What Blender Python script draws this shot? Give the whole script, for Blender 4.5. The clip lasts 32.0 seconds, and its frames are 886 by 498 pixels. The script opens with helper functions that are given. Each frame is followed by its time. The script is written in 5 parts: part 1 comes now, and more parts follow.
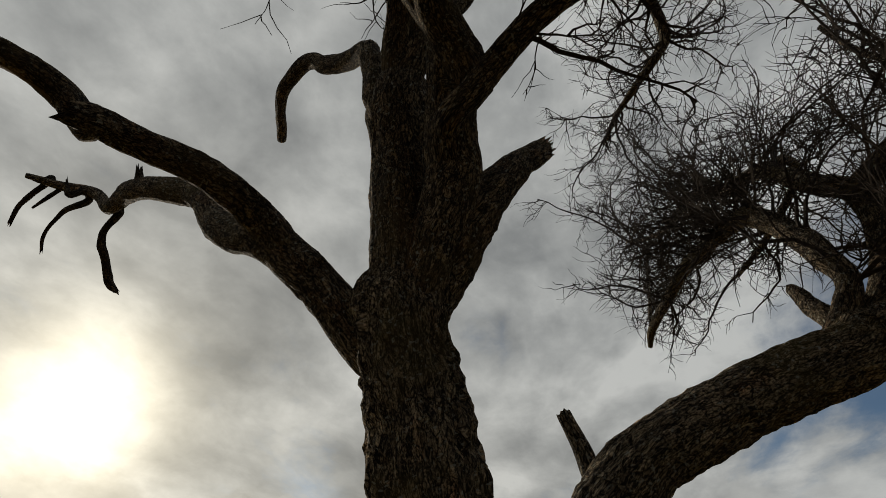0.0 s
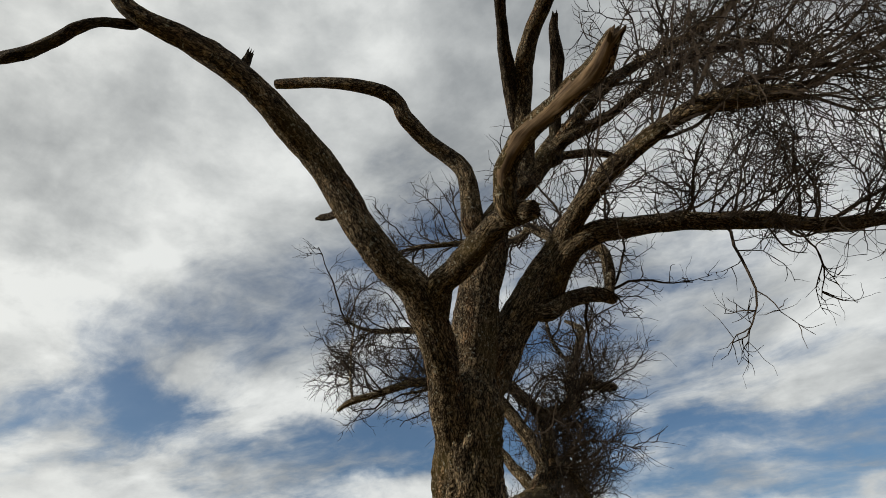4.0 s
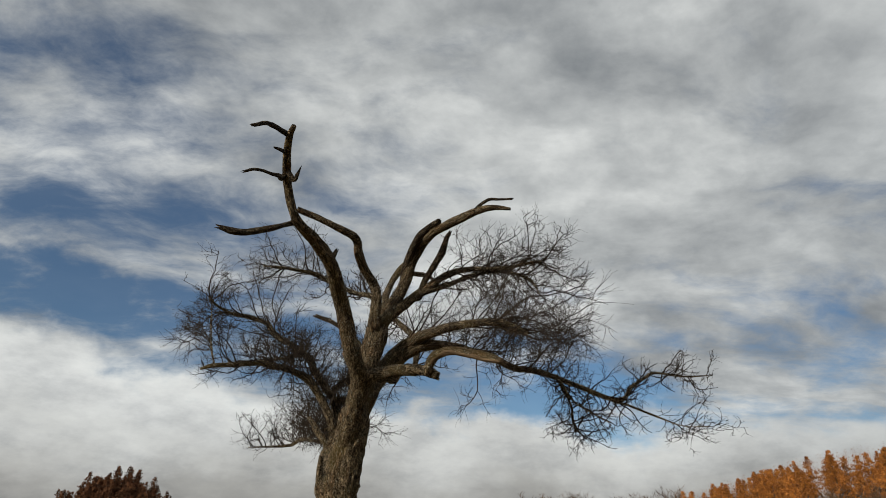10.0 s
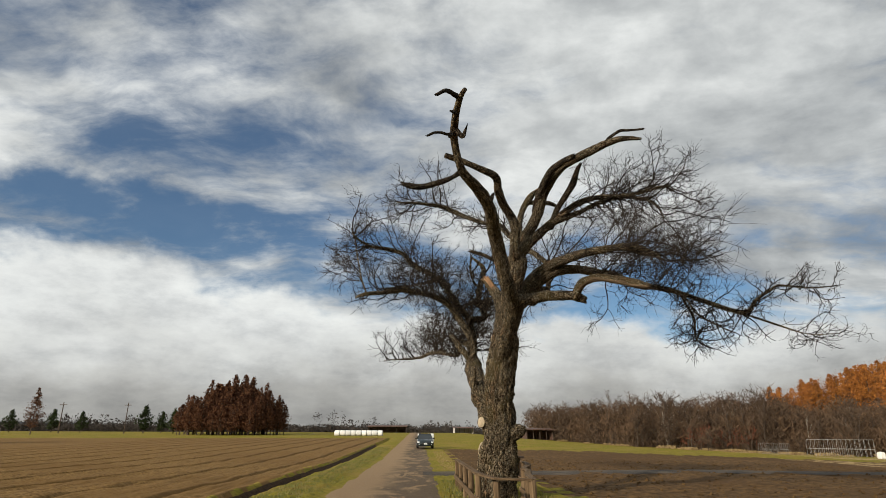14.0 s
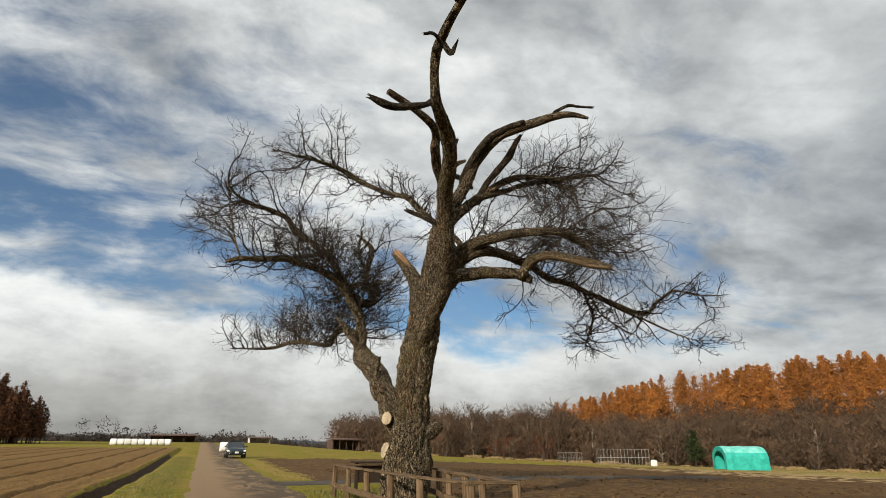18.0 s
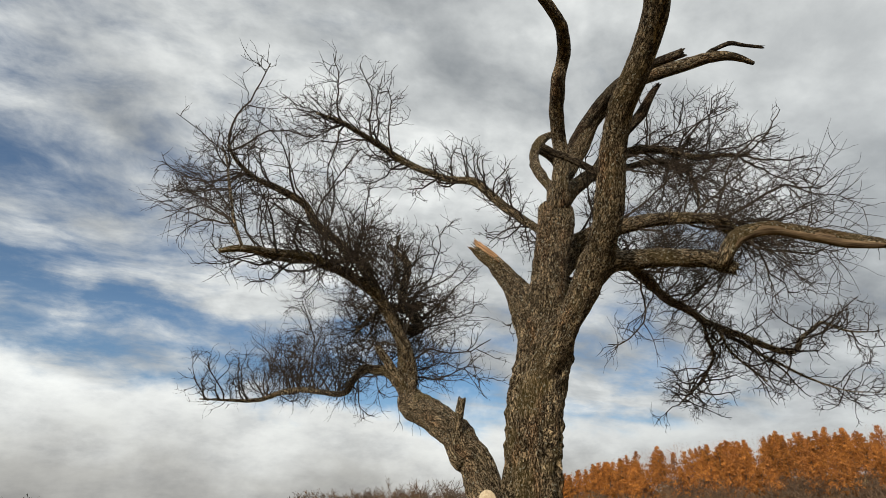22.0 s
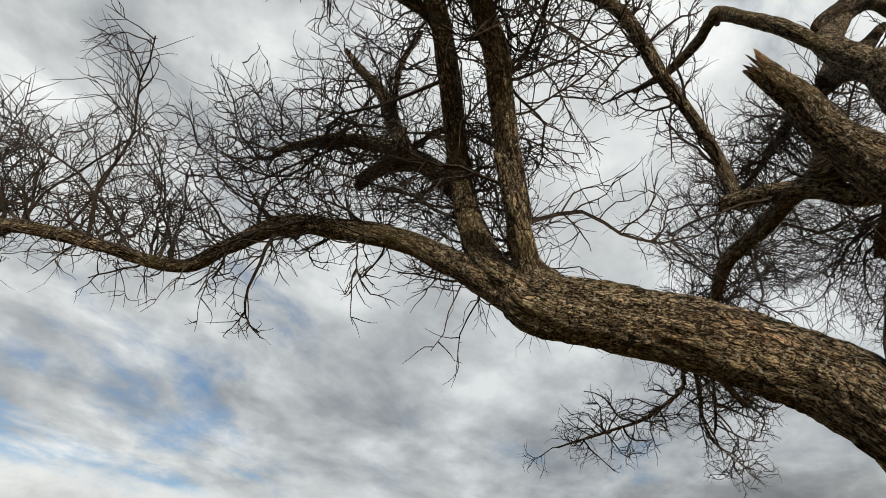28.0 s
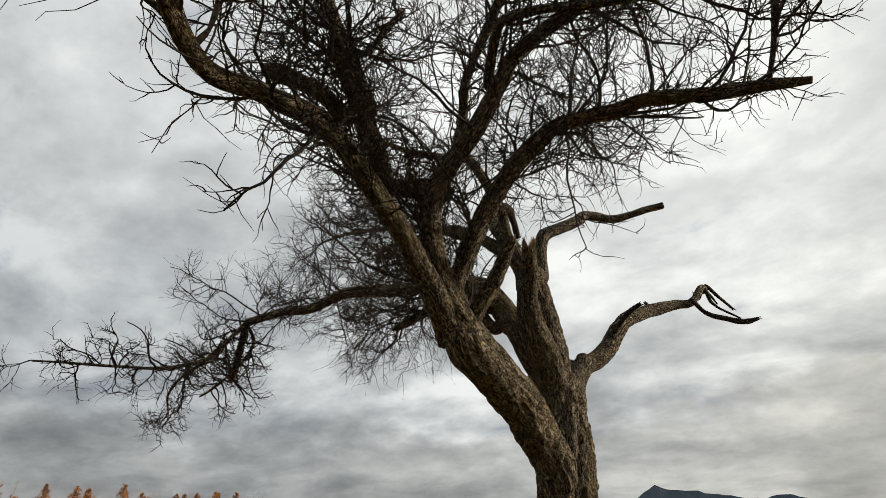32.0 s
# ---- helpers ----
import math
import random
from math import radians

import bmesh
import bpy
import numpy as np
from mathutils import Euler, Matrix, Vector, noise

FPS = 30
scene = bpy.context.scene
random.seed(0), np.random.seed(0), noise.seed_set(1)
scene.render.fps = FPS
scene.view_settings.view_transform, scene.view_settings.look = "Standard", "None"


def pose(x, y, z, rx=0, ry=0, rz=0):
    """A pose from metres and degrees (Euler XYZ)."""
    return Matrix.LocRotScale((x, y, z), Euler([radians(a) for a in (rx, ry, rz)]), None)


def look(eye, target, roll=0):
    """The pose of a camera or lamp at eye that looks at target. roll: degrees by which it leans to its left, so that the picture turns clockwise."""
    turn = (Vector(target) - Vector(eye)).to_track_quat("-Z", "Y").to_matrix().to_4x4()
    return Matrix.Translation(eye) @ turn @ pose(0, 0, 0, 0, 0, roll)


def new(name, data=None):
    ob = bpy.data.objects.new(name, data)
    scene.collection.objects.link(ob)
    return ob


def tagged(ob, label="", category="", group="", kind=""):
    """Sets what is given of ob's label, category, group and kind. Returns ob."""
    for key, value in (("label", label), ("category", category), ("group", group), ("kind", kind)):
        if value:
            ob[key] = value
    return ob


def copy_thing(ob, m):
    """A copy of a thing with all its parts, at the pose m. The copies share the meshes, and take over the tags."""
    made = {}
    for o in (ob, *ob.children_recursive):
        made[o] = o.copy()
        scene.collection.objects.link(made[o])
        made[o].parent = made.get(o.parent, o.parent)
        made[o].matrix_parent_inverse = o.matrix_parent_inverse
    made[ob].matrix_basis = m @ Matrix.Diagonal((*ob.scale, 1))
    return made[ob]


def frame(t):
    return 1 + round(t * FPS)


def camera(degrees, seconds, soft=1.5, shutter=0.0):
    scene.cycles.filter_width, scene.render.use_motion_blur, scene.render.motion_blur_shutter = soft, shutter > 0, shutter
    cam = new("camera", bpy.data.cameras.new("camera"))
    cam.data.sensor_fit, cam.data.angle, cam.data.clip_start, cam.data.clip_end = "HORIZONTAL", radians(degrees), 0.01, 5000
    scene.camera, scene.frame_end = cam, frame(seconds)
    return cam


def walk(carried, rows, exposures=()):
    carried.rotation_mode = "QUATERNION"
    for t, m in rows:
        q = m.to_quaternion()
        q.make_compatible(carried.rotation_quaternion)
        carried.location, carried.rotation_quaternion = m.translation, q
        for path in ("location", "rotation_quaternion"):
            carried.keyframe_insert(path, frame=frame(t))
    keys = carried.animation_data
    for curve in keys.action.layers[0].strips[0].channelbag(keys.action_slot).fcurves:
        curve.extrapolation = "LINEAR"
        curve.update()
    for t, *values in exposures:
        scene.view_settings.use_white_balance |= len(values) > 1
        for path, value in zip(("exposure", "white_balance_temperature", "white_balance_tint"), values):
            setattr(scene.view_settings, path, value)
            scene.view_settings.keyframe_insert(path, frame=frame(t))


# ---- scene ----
cam = camera(75.52, 32.0, soft=0.65)
PATH = [
    (0, (4.497, 0.410, 1.675), (0.592, -0.001, 4.770), -0.39),
    (0.5, (4.382, -0.586, 1.550), (0.425, -0.112, 4.570), 0.06),
    (1, (4.251, -1.344, 1.485), (0.494, -0.001, 4.498), -0.39),
    (1.5, (4.176, -2.194, 1.404), (0.777, -0.197, 4.479), -0.10),
    (2, (3.992, -3.221, 1.365), (0.976, -0.748, 4.494), -1.25),
    (2.5, (3.710, -4.181, 1.386), (0.939, -1.312, 4.400), -1.35),
    (3, (3.478, -5.100, 1.444), (1.007, -1.879, 4.364), -1.06),
    (3.5, (3.304, -5.935, 1.505), (1.169, -2.519, 4.467), -0.90),
    (4, (3.245, -6.874, 1.569), (1.373, -3.358, 4.592), -1.04),
    (4.5, (3.016, -7.829, 1.557), (1.327, -4.216, 4.572), -0.51),
    (6.5, (2.022, -11.881, 1.692), (0.624, -7.893, 4.364), 0.27),
    (7, (1.806, -12.664, 1.725), (0.638, -8.622, 4.426), 0.12),
    (7.5, (1.745, -13.395, 1.749), (0.770, -9.292, 4.436), -0.11),
    (8, (1.506, -14.094, 1.750), (0.781, -9.915, 4.397), 0.08),
    (8.5, (1.247, -14.809, 1.765), (0.845, -10.487, 4.247), 0.23),
    (9, (0.804, -15.273, 1.691), (0.889, -10.874, 4.067), 0.51),
    (9.5, (0.308, -15.811, 1.636), (0.813, -11.428, 3.990), 0.55),
    (10, (-0.147, -16.384, 1.631), (0.590, -11.994, 3.908), 0.64),
    (10.5, (-0.648, -16.848, 1.632), (0.223, -12.439, 3.823), 0.93),
    (11, (-1.118, -17.273, 1.630), (-0.137, -12.846, 3.736), 1.12),
    (11.5, (-1.563, -17.486, 1.628), (-0.635, -12.987, 3.602), 0.99),
    (12, (-1.998, -17.628, 1.660), (-1.257, -13.070, 3.576), 0.79),
    (12.5, (-2.265, -17.785, 1.719), (-1.759, -13.152, 3.530), 0.54),
    (13, (-2.359, -17.767, 1.745), (-2.043, -13.079, 3.456), 0.12),
    (13.5, (-2.363, -17.763, 1.736), (-2.204, -13.032, 3.346), 0.06),
    (14, (-2.408, -17.786, 1.717), (-2.225, -13.035, 3.264), 0.22),
    (14.5, (-2.506, -17.758, 1.686), (-2.113, -13.014, 3.216), 0.33),
    (15, (-2.700, -17.550, 1.641), (-1.954, -12.887, 3.285), 0.48),
    (15.5, (-3.025, -17.239, 1.622), (-1.848, -12.723, 3.419), 0.78),
    (17.5, (-4.622, -15.073, 1.440), (-2.954, -10.673, 3.132), 0.38),
    (18, (-4.815, -14.263, 1.396), (-3.075, -9.873, 3.037), 0.39),
    (18.5, (-5.049, -13.406, 1.375), (-3.340, -8.978, 2.946), 0.33),
    (19, (-5.136, -12.586, 1.356), (-3.497, -8.107, 2.859), 0.35),
    (19.5, (-5.289, -11.747, 1.322), (-3.754, -7.228, 2.812), 0.16),
    (20, (-5.319, -10.967, 1.335), (-3.845, -6.439, 2.857), 0.08),
    (20.5, (-5.374, -10.290, 1.384), (-3.839, -5.816, 3.005), 0.02),
    (21, (-5.370, -9.467, 1.483), (-3.702, -5.089, 3.231), 0.09),
    (21.5, (-5.277, -8.679, 1.590), (-3.446, -4.468, 3.567), 0.13),
    (22, (-5.298, -7.861, 1.680), (-3.345, -3.823, 3.889), 0.36),
    (22.5, (-5.287, -7.060, 1.725), (-3.159, -3.196, 4.078), 0.43),
    (23, (-5.293, -6.192, 1.725), (-3.082, -2.430, 4.166), 0.60),
    (23.5, (-5.256, -5.332, 1.691), (-2.853, -1.742, 4.209), 0.81),
    (24, (-5.317, -4.438, 1.641), (-2.643, -1.058, 4.177), 1.06),
    (24.5, (-5.363, -3.536, 1.612), (-2.446, -0.480, 4.286), 1.13),
    (26.5, (-5.550, 0.105, 1.594), (-2.058, 2.320, 4.405), 1.22),
    (27, (-5.463, 0.959, 1.639), (-1.814, 3.011, 4.372), 1.49),
    (27.5, (-5.373, 1.884, 1.628), (-1.592, 3.706, 4.345), 1.95),
    (28, (-5.213, 2.790, 1.620), (-1.292, 4.292, 4.335), 2.02),
    (28.5, (-5.125, 3.752, 1.622), (-1.069, 4.813, 4.346), 1.59),
    (29, (-4.990, 4.681, 1.610), (-0.840, 5.057, 4.373), 1.91),
    (29.5, (-4.893, 5.516, 1.670), (-0.734, 5.043, 4.405), 2.01),
    (30, (-4.927, 6.223, 1.710), (-0.930, 4.824, 4.368), 2.05),
    (30.5, (-4.854, 6.962, 1.715), (-1.154, 4.750, 4.248), 1.68),
    (31, (-4.851, 7.776, 1.689), (-1.527, 4.870, 4.036), 1.86),
    (31.5, (-4.552, 8.609, 1.665), (-1.614, 5.249, 3.919), 1.39),
    (32, (-4.241, 9.426, 1.642), (-1.683, 5.879, 4.066), 0.74),
]
walk(cam, [(t, look(eye, target, roll)) for t, eye, target, roll in PATH],
     exposures=[(0.0,-0.85),(1.0,-0.7),(1.7,-0.2),(4.0,-0.1),(8.0,-0.3),(12.0,-0.1),(15.0,0.0),(18.0,0.1),(22.0,0.14),(24.0,0.10),(26.0,0.22),(31.0,0.15),(32.0,0.07)])

# ---- light ----
SUN_AZ, SUN_EL = radians(-130), radians(19.7)
SUN_DIR = Vector((math.sin(SUN_AZ) * math.cos(SUN_EL), math.cos(SUN_AZ) * math.cos(SUN_EL), math.sin(SUN_EL)))
sun = new("sun", bpy.data.lights.new("sun", "SUN"))
sun.data.energy, sun.data.angle, sun.data.color = 4.4, radians(2.0), (1.0, 0.88, 0.70)
sun.matrix_world = look(SUN_DIR * 100, (0, 0, 0))


class Nodes:
    """Short hand for building node trees."""

    def __init__(self, tree):
        self.t = tree
        tree.nodes.clear()

    def add(self, kind, **inputs):
        n = self.t.nodes.new(kind)
        return self.put(n, inputs)

    def put(self, n, inputs):
        for key, value in inputs.items():
            k = int(key[1:]) if key[0] == "i" and key[1:].isdigit() else key.replace("_", " ")
            if hasattr(value, "is_output"):
                self.t.links.new(value, n.inputs[k])
            else:
                n.inputs[k].default_value = value
        return n

    def math(self, op, a, b=0.0, clamp=False):
        n = self.t.nodes.new("ShaderNodeMath")
        n.operation, n.use_clamp = op, clamp
        return self.put(n, {"i0": a, "i1": b}).outputs[0]

    def vmath(self, op, a, b=(0, 0, 0)):
        n = self.t.nodes.new("ShaderNodeVectorMath")
        n.operation = op
        self.put(n, {"i0": a, "i1": b})
        return n.outputs[1] if op == "DOT_PRODUCT" else n.outputs[0]

    def mix(self, f, a, b, blend="MIX"):
        n = self.t.nodes.new("ShaderNodeMixRGB")
        n.blend_type = blend
        return self.put(n, {"i0": f, "i1": a, "i2": b}).outputs[0]

    def step(self, x, lo, hi, a=0.0, b=1.0):
        n = self.t.nodes.new("ShaderNodeMapRange")
        n.interpolation_type = "SMOOTHSTEP"
        return self.put(n, {"i0": x, "i1": lo, "i2": hi, "i3": a, "i4": b}).outputs[0]

    def noise(self, vec, scale, detail=4.0, rough=0.55, distort=0.0):
        return self.add("ShaderNodeTexNoise", Vector=vec, Scale=scale, Detail=detail, Roughness=rough, Distortion=distort).outputs[0]

    def stretch(self, vec, s, rot=(0, 0, 0)):
        n = self.t.nodes.new("ShaderNodeMapping")
        return self.put(n, {"Vector": vec, "Scale": s, "Rotation": rot}).outputs[0]

    def ramp(self, x, stops):
        n = self.t.nodes.new("ShaderNodeValToRGB")
        e = n.color_ramp.elements
        while len(e) < len(stops):
            e.new(0.5)
        for el, (p, c) in zip(e, stops):
            el.position, el.color = p, (*c, 1)
        self.t.links.new(x, n.inputs[0])
        return n.outputs[0]


# ---- sky: broken cloud over pale blue, the sun behind thin cloud ----
world = bpy.data.worlds.new("world")
scene.world = world
world.use_nodes = True
N = Nodes(world.node_tree)
way = N.add("ShaderNodeTexCoord").outputs["Generated"]
sep = N.add("ShaderNodeSeparateXYZ", Vector=way)
wx, wy, wz = sep.outputs
sky = N.t.nodes.new("ShaderNodeTexSky")
sky.sky_type, sky.sun_disc = "NISHITA", False
sky.sun_elevation, sky.sun_rotation = SUN_EL, SUN_AZ
sky.air_density, sky.dust_density, sky.ozone_density = 1.0, 0.4, 3.0
flat = N.math("ADD", N.math("MAXIMUM", wz, 0.0), 0.20)
deck = N.add("ShaderNodeCombineXYZ", X=N.math("DIVIDE", wx, flat), Y=N.math("DIVIDE", wy, flat), Z=0.0).outputs[0]
warp = N.add("ShaderNodeTexNoise", Vector=deck, Scale=1.6, Detail=4.0).outputs[1]
deck_w = N.vmath("ADD", deck, N.stretch(warp, (0.30, 0.30, 0.0)))
streak = N.noise(N.stretch(deck_w, (0.36, 1.15, 1), (0, 0, radians(35))), 1.7, 8.0, 0.56)
puffs = N.noise(N.stretch(deck_w, (0.8, 1.1, 1), (0, 0, radians(25))), 3.3, 9.0, 0.61)
body = N.math("ADD", N.math("MULTIPLY", streak, 0.60), N.math("MULTIPLY", puffs, 0.40))
az = N.math("MULTIPLY", N.math("ARCTAN2", wx, wy), 57.2958)
el = N.math("MULTIPLY", N.math("ARCSINE", wz), 57.2958)
heap = N.noise(N.stretch(way, (1.0, 1.0, 1.6)), 5.5, 7.0, 0.56)
el_w = N.math("ADD", el, N.math("MULTIPLY", N.math("SUBTRACT", heap, 0.5), 13.0))


def window(x, a, b, c, d):
    return N.math("MULTIPLY", N.step(x, a, b), N.step(x, d, c))


# clear air: a band low in the north-west to north, wisps above it, thin patches in the north-east
lean = N.math("ADD", el_w, N.math("MULTIPLY", N.math("ADD", az, 40.0), 0.055))
band = N.math("MULTIPLY", window(az, -82.0, -52.0, 16.0, 42.0), window(lean, 9.0, 13.0, 18.0, 23.0))
wisps = N.math("MULTIPLY", window(az, -84.0, -58.0, -4.0, 30.0), window(el, 14.0, 20.0, 35.0, 47.0))
thin = N.math("MULTIPLY", window(az, 8.0, 22.0, 40.0, 62.0), window(el, 6.0, 10.0, 20.0, 32.0))
south = N.math("MULTIPLY", window(N.math("ABSOLUTE", az), 130.0, 150.0, 185.0, 190.0), window(el, 8.0, 12.0, 17.0, 24.0))
gap = N.math("ADD", N.math("MULTIPLY", band, 0.13), N.math("MULTIPLY", wisps, 0.106))
gap = N.math("ADD", gap, N.math("ADD", N.math("MULTIPLY", thin, 0.11), N.math("MULTIPLY", south, 0.03)))
gap = N.math("SUBTRACT", gap, 0.075)
cover = N.step(N.math("SUBTRACT", body, gap), 0.355, 0.53, 0.06, 1.0)
edge = N.math("ADD", el_w, N.math("MULTIPLY", window(az, -22.0, 12.0, 120.0, 170.0), 4.0))
bank = N.step(edge, 15.0, 12.2)
toward = N.math("MAXIMUM", N.vmath("DOT_PRODUCT", way, tuple(SUN_DIR)), 0.0)
shade = N.noise(N.stretch(deck_w, (0.7, 1.0, 1), (0, 0, radians(40))), 2.3, 8.0, 0.56)
shade2 = N.noise(deck_w, 0.8, 4.0, 0.55)
tone = N.math("ADD", N.math("ADD", N.math("MULTIPLY", shade, 0.44), N.math("MULTIPLY", heap, 0.26)), N.math("ADD", N.math("MULTIPLY", shade2, 0.16), N.math("MULTIPLY", puffs, 0.14)))
cloud = N.ramp(tone, [(0.37, (0.215, 0.232, 0.255)), (0.44, (0.37, 0.384, 0.40)), (0.505, (0.56, 0.572, 0.58)), (0.58, (0.84, 0.845, 0.84))])
az_s = N.math("MULTIPLY", N.math("ARCTAN2", N.math("MULTIPLY", wx, -1.0), N.math("MULTIPLY", wy, -1.0)), 57.2958)
front = N.math("MULTIPLY", window(az_s, -138.0, -102.0, 10.0, 40.0), N.step(el, 14.0, 34.0))
cloud = N.mix(N.math("MULTIPLY", front, 0.55), cloud, N.mix(0.4, (0.82, 0.82, 0.81, 1), N.mix(1.0, cloud, (1.4, 1.4, 1.4, 1), "MULTIPLY")))
low = N.ramp(N.math("ADD", wz, N.math("MULTIPLY", N.math("SUBTRACT", heap, 0.5), 0.17)), [(0.0, (0.32, 0.31, 0.295)), (0.06, (0.44, 0.43, 0.415)), (0.12, (0.70, 0.70, 0.69)), (0.19, (0.86, 0.865, 0.86))])
low = N.mix(N.step(N.math("ABSOLUTE", az), 55.0, 85.0, 0.12, 0.80), low, N.mix(1.0, cloud, (0.60, 0.59, 0.575, 1), "MULTIPLY"))
lumps = N.noise(N.stretch(way, (1.0, 1.0, 2.2)), 11.0, 8.0, 0.62)
low = N.mix(1.0, low, N.ramp(lumps, [(0.34, (0.83, 0.835, 0.845)), (0.5, (1.0, 1.0, 1.0)), (0.64, (1.10, 1.10, 1.09))]), "MULTIPLY")
blue = N.mix(1.0, sky.outputs[0], (0.074, 0.084, 0.090, 1), "MULTIPLY")
air = N.mix(cover, blue, cloud)
air = N.mix(bank, air, low)
heavy = N.math("MULTIPLY", window(az, 26.0, 62.0, 124.0, 150.0), window(el, -8.0, 0.0, 20.0, 44.0))
air = N.mix(N.math("MULTIPLY", heavy, 0.65), air, N.mix(1.0, air, (0.62, 0.645, 0.68, 1), "MULTIPLY"))
glow = N.math("ADD", N.math("MULTIPLY", N.math("POWER", toward, 2.0), 0.16), N.math("MULTIPLY", N.math("POWER", toward, 24.0), 0.50))
glow = N.math("ADD", glow, N.math("MULTIPLY", N.math("POWER", toward, 150.0), 2.6))
glow = N.math("ADD", glow, N.math("MULTIPLY", N.math("MULTIPLY", N.math("POWER", toward, 3.0), 0.30), N.step(el, 32.0, 8.0)))
glow_c = N.mix(1.0, N.add("ShaderNodeCombineXYZ", X=glow, Y=glow, Z=glow).outputs[0], (1.0, 0.86, 0.62, 1), "MULTIPLY")
air = N.mix(1.0, air, N.mix(1.0, glow_c, N.mix(0.5, cloud, (1, 1, 1, 1)), "MULTIPLY"), "ADD")
air = N.mix(1.0, air, (0.98, 1.0, 0.99, 1), "MULTIPLY")
bg = N.add("ShaderNodeBackground", Color=air, Strength=1.0)
N.t.links.new(bg.outputs[0], N.add("ShaderNodeOutputWorld").inputs[0])


# ---- materials ----
def material(name, rough=0.85, metal=0.0):
    m = bpy.data.materials.new(name)
    m.use_nodes = True
    n = Nodes(m.node_tree)
    b = n.add("ShaderNodeBsdfPrincipled", Roughness=rough, Metallic=metal, Specular_IOR_Level=0.12 if rough >= 0.8 else 0.5)
    n.t.links.new(b.outputs[0], n.add("ShaderNodeOutputMaterial").inputs[0])
    return m, n, b


def bump(n, b, height, strength=0.5, distance=0.02):
    n.t.links.new(n.add("ShaderNodeBump", Height=height, Strength=strength, Distance=distance).outputs[0], b.inputs["Normal"])


def bark_material(name, dark, pale, moss, furrow=1.0, lichen=0.75):
    m, n, b = material(name, 0.92)
    at = n.t.nodes.new("ShaderNodeAttribute")
    at.attribute_name = "bark"
    v = at.outputs["Vector"]
    wob = n.add("ShaderNodeTexNoise", Vector=v, Scale=7.0, Detail=3.0).outputs[1]
    along = n.stretch(n.vmath("ADD", v, n.stretch(wob, (0.05, 0.05, 0.12))), (1, 1, 0.16))
    web = n.noise(along, 25.0, 5.0, 0.62)
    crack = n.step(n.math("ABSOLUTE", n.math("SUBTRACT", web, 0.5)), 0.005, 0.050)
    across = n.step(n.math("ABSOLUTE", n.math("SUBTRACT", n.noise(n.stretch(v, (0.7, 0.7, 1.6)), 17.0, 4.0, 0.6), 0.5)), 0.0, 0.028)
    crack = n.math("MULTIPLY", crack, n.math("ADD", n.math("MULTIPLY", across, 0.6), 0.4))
    fine = n.noise(n.stretch(v, (1, 1, 0.45)), 62.0, 5.0, 0.72)
    broad = n.noise(v, 2.3, 4.0)
    cell_v = n.stretch(n.vmath("ADD", v, n.stretch(wob, (0.06, 0.06, 0.10))), (1, 1, 0.36))
    vor = n.t.nodes.new("ShaderNodeTexVoronoi")
    n.put(vor, {"Vector": cell_v, "Scale": 19.0})
    rim = n.t.nodes.new("ShaderNodeTexVoronoi")
    rim.feature = "DISTANCE_TO_EDGE"
    n.put(rim, {"Vector": cell_v, "Scale": 19.0})
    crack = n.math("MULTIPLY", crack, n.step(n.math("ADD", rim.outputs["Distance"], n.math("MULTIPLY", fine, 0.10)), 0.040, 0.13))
    plate = n.mix(n.step(fine, 0.36, 0.66), (*dark, 1), (*pale, 1))
    tint = n.add("ShaderNodeSeparateXYZ", Vector=vor.outputs["Color"]).outputs[0]
    plate = n.mix(1.0, plate, n.ramp(tint, [(0.0, (0.66, 0.64, 0.62)), (0.55, (1.1, 1.1, 1.1)), (1.0, (1.7, 1.68, 1.62))]), "MULTIPLY")
    # shade in the cracks is put into the colour, near black, besides the bump
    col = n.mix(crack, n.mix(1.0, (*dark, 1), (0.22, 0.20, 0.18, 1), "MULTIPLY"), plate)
    col = n.mix(n.step(broad, 0.35, 0.75, 0.0, 0.35), col, n.mix(1.0, col, (0.6, 0.58, 0.55, 1), "MULTIPLY"))
    col = n.mix(n.math("MULTIPLY", n.step(n.noise(v, 1.1, 3.0), 0.5, 0.68), 0.45), col, (*moss, 1))
    rust = n.step(n.noise(n.stretch(v, (1, 1, 0.30)), 3.1, 4.0), 0.54, 0.70)
    col = n.mix(n.math("MULTIPLY", rust, 0.40), col, n.mix(1.0, col, (1.25, 0.78, 0.50, 1), "MULTIPLY"))
    spots = n.step(n.noise(v, 24.0, 3.0, 0.6), 0.60, 0.66)
    col = n.mix(n.math("MULTIPLY", spots, lichen), col, (0.42, 0.41, 0.33, 1))
    n.put(b, {"Base Color": col})
    bump(n, b, n.math("ADD", n.math("MULTIPLY", crack, 0.9), n.math("MULTIPLY", fine, 0.9)), 1.0, 0.075 * furrow)
    return m


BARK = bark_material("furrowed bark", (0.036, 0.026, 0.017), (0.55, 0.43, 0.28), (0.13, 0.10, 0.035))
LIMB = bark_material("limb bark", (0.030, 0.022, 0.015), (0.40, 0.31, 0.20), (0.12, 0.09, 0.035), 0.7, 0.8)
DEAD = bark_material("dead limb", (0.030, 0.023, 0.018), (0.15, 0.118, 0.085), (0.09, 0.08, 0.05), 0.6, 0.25)


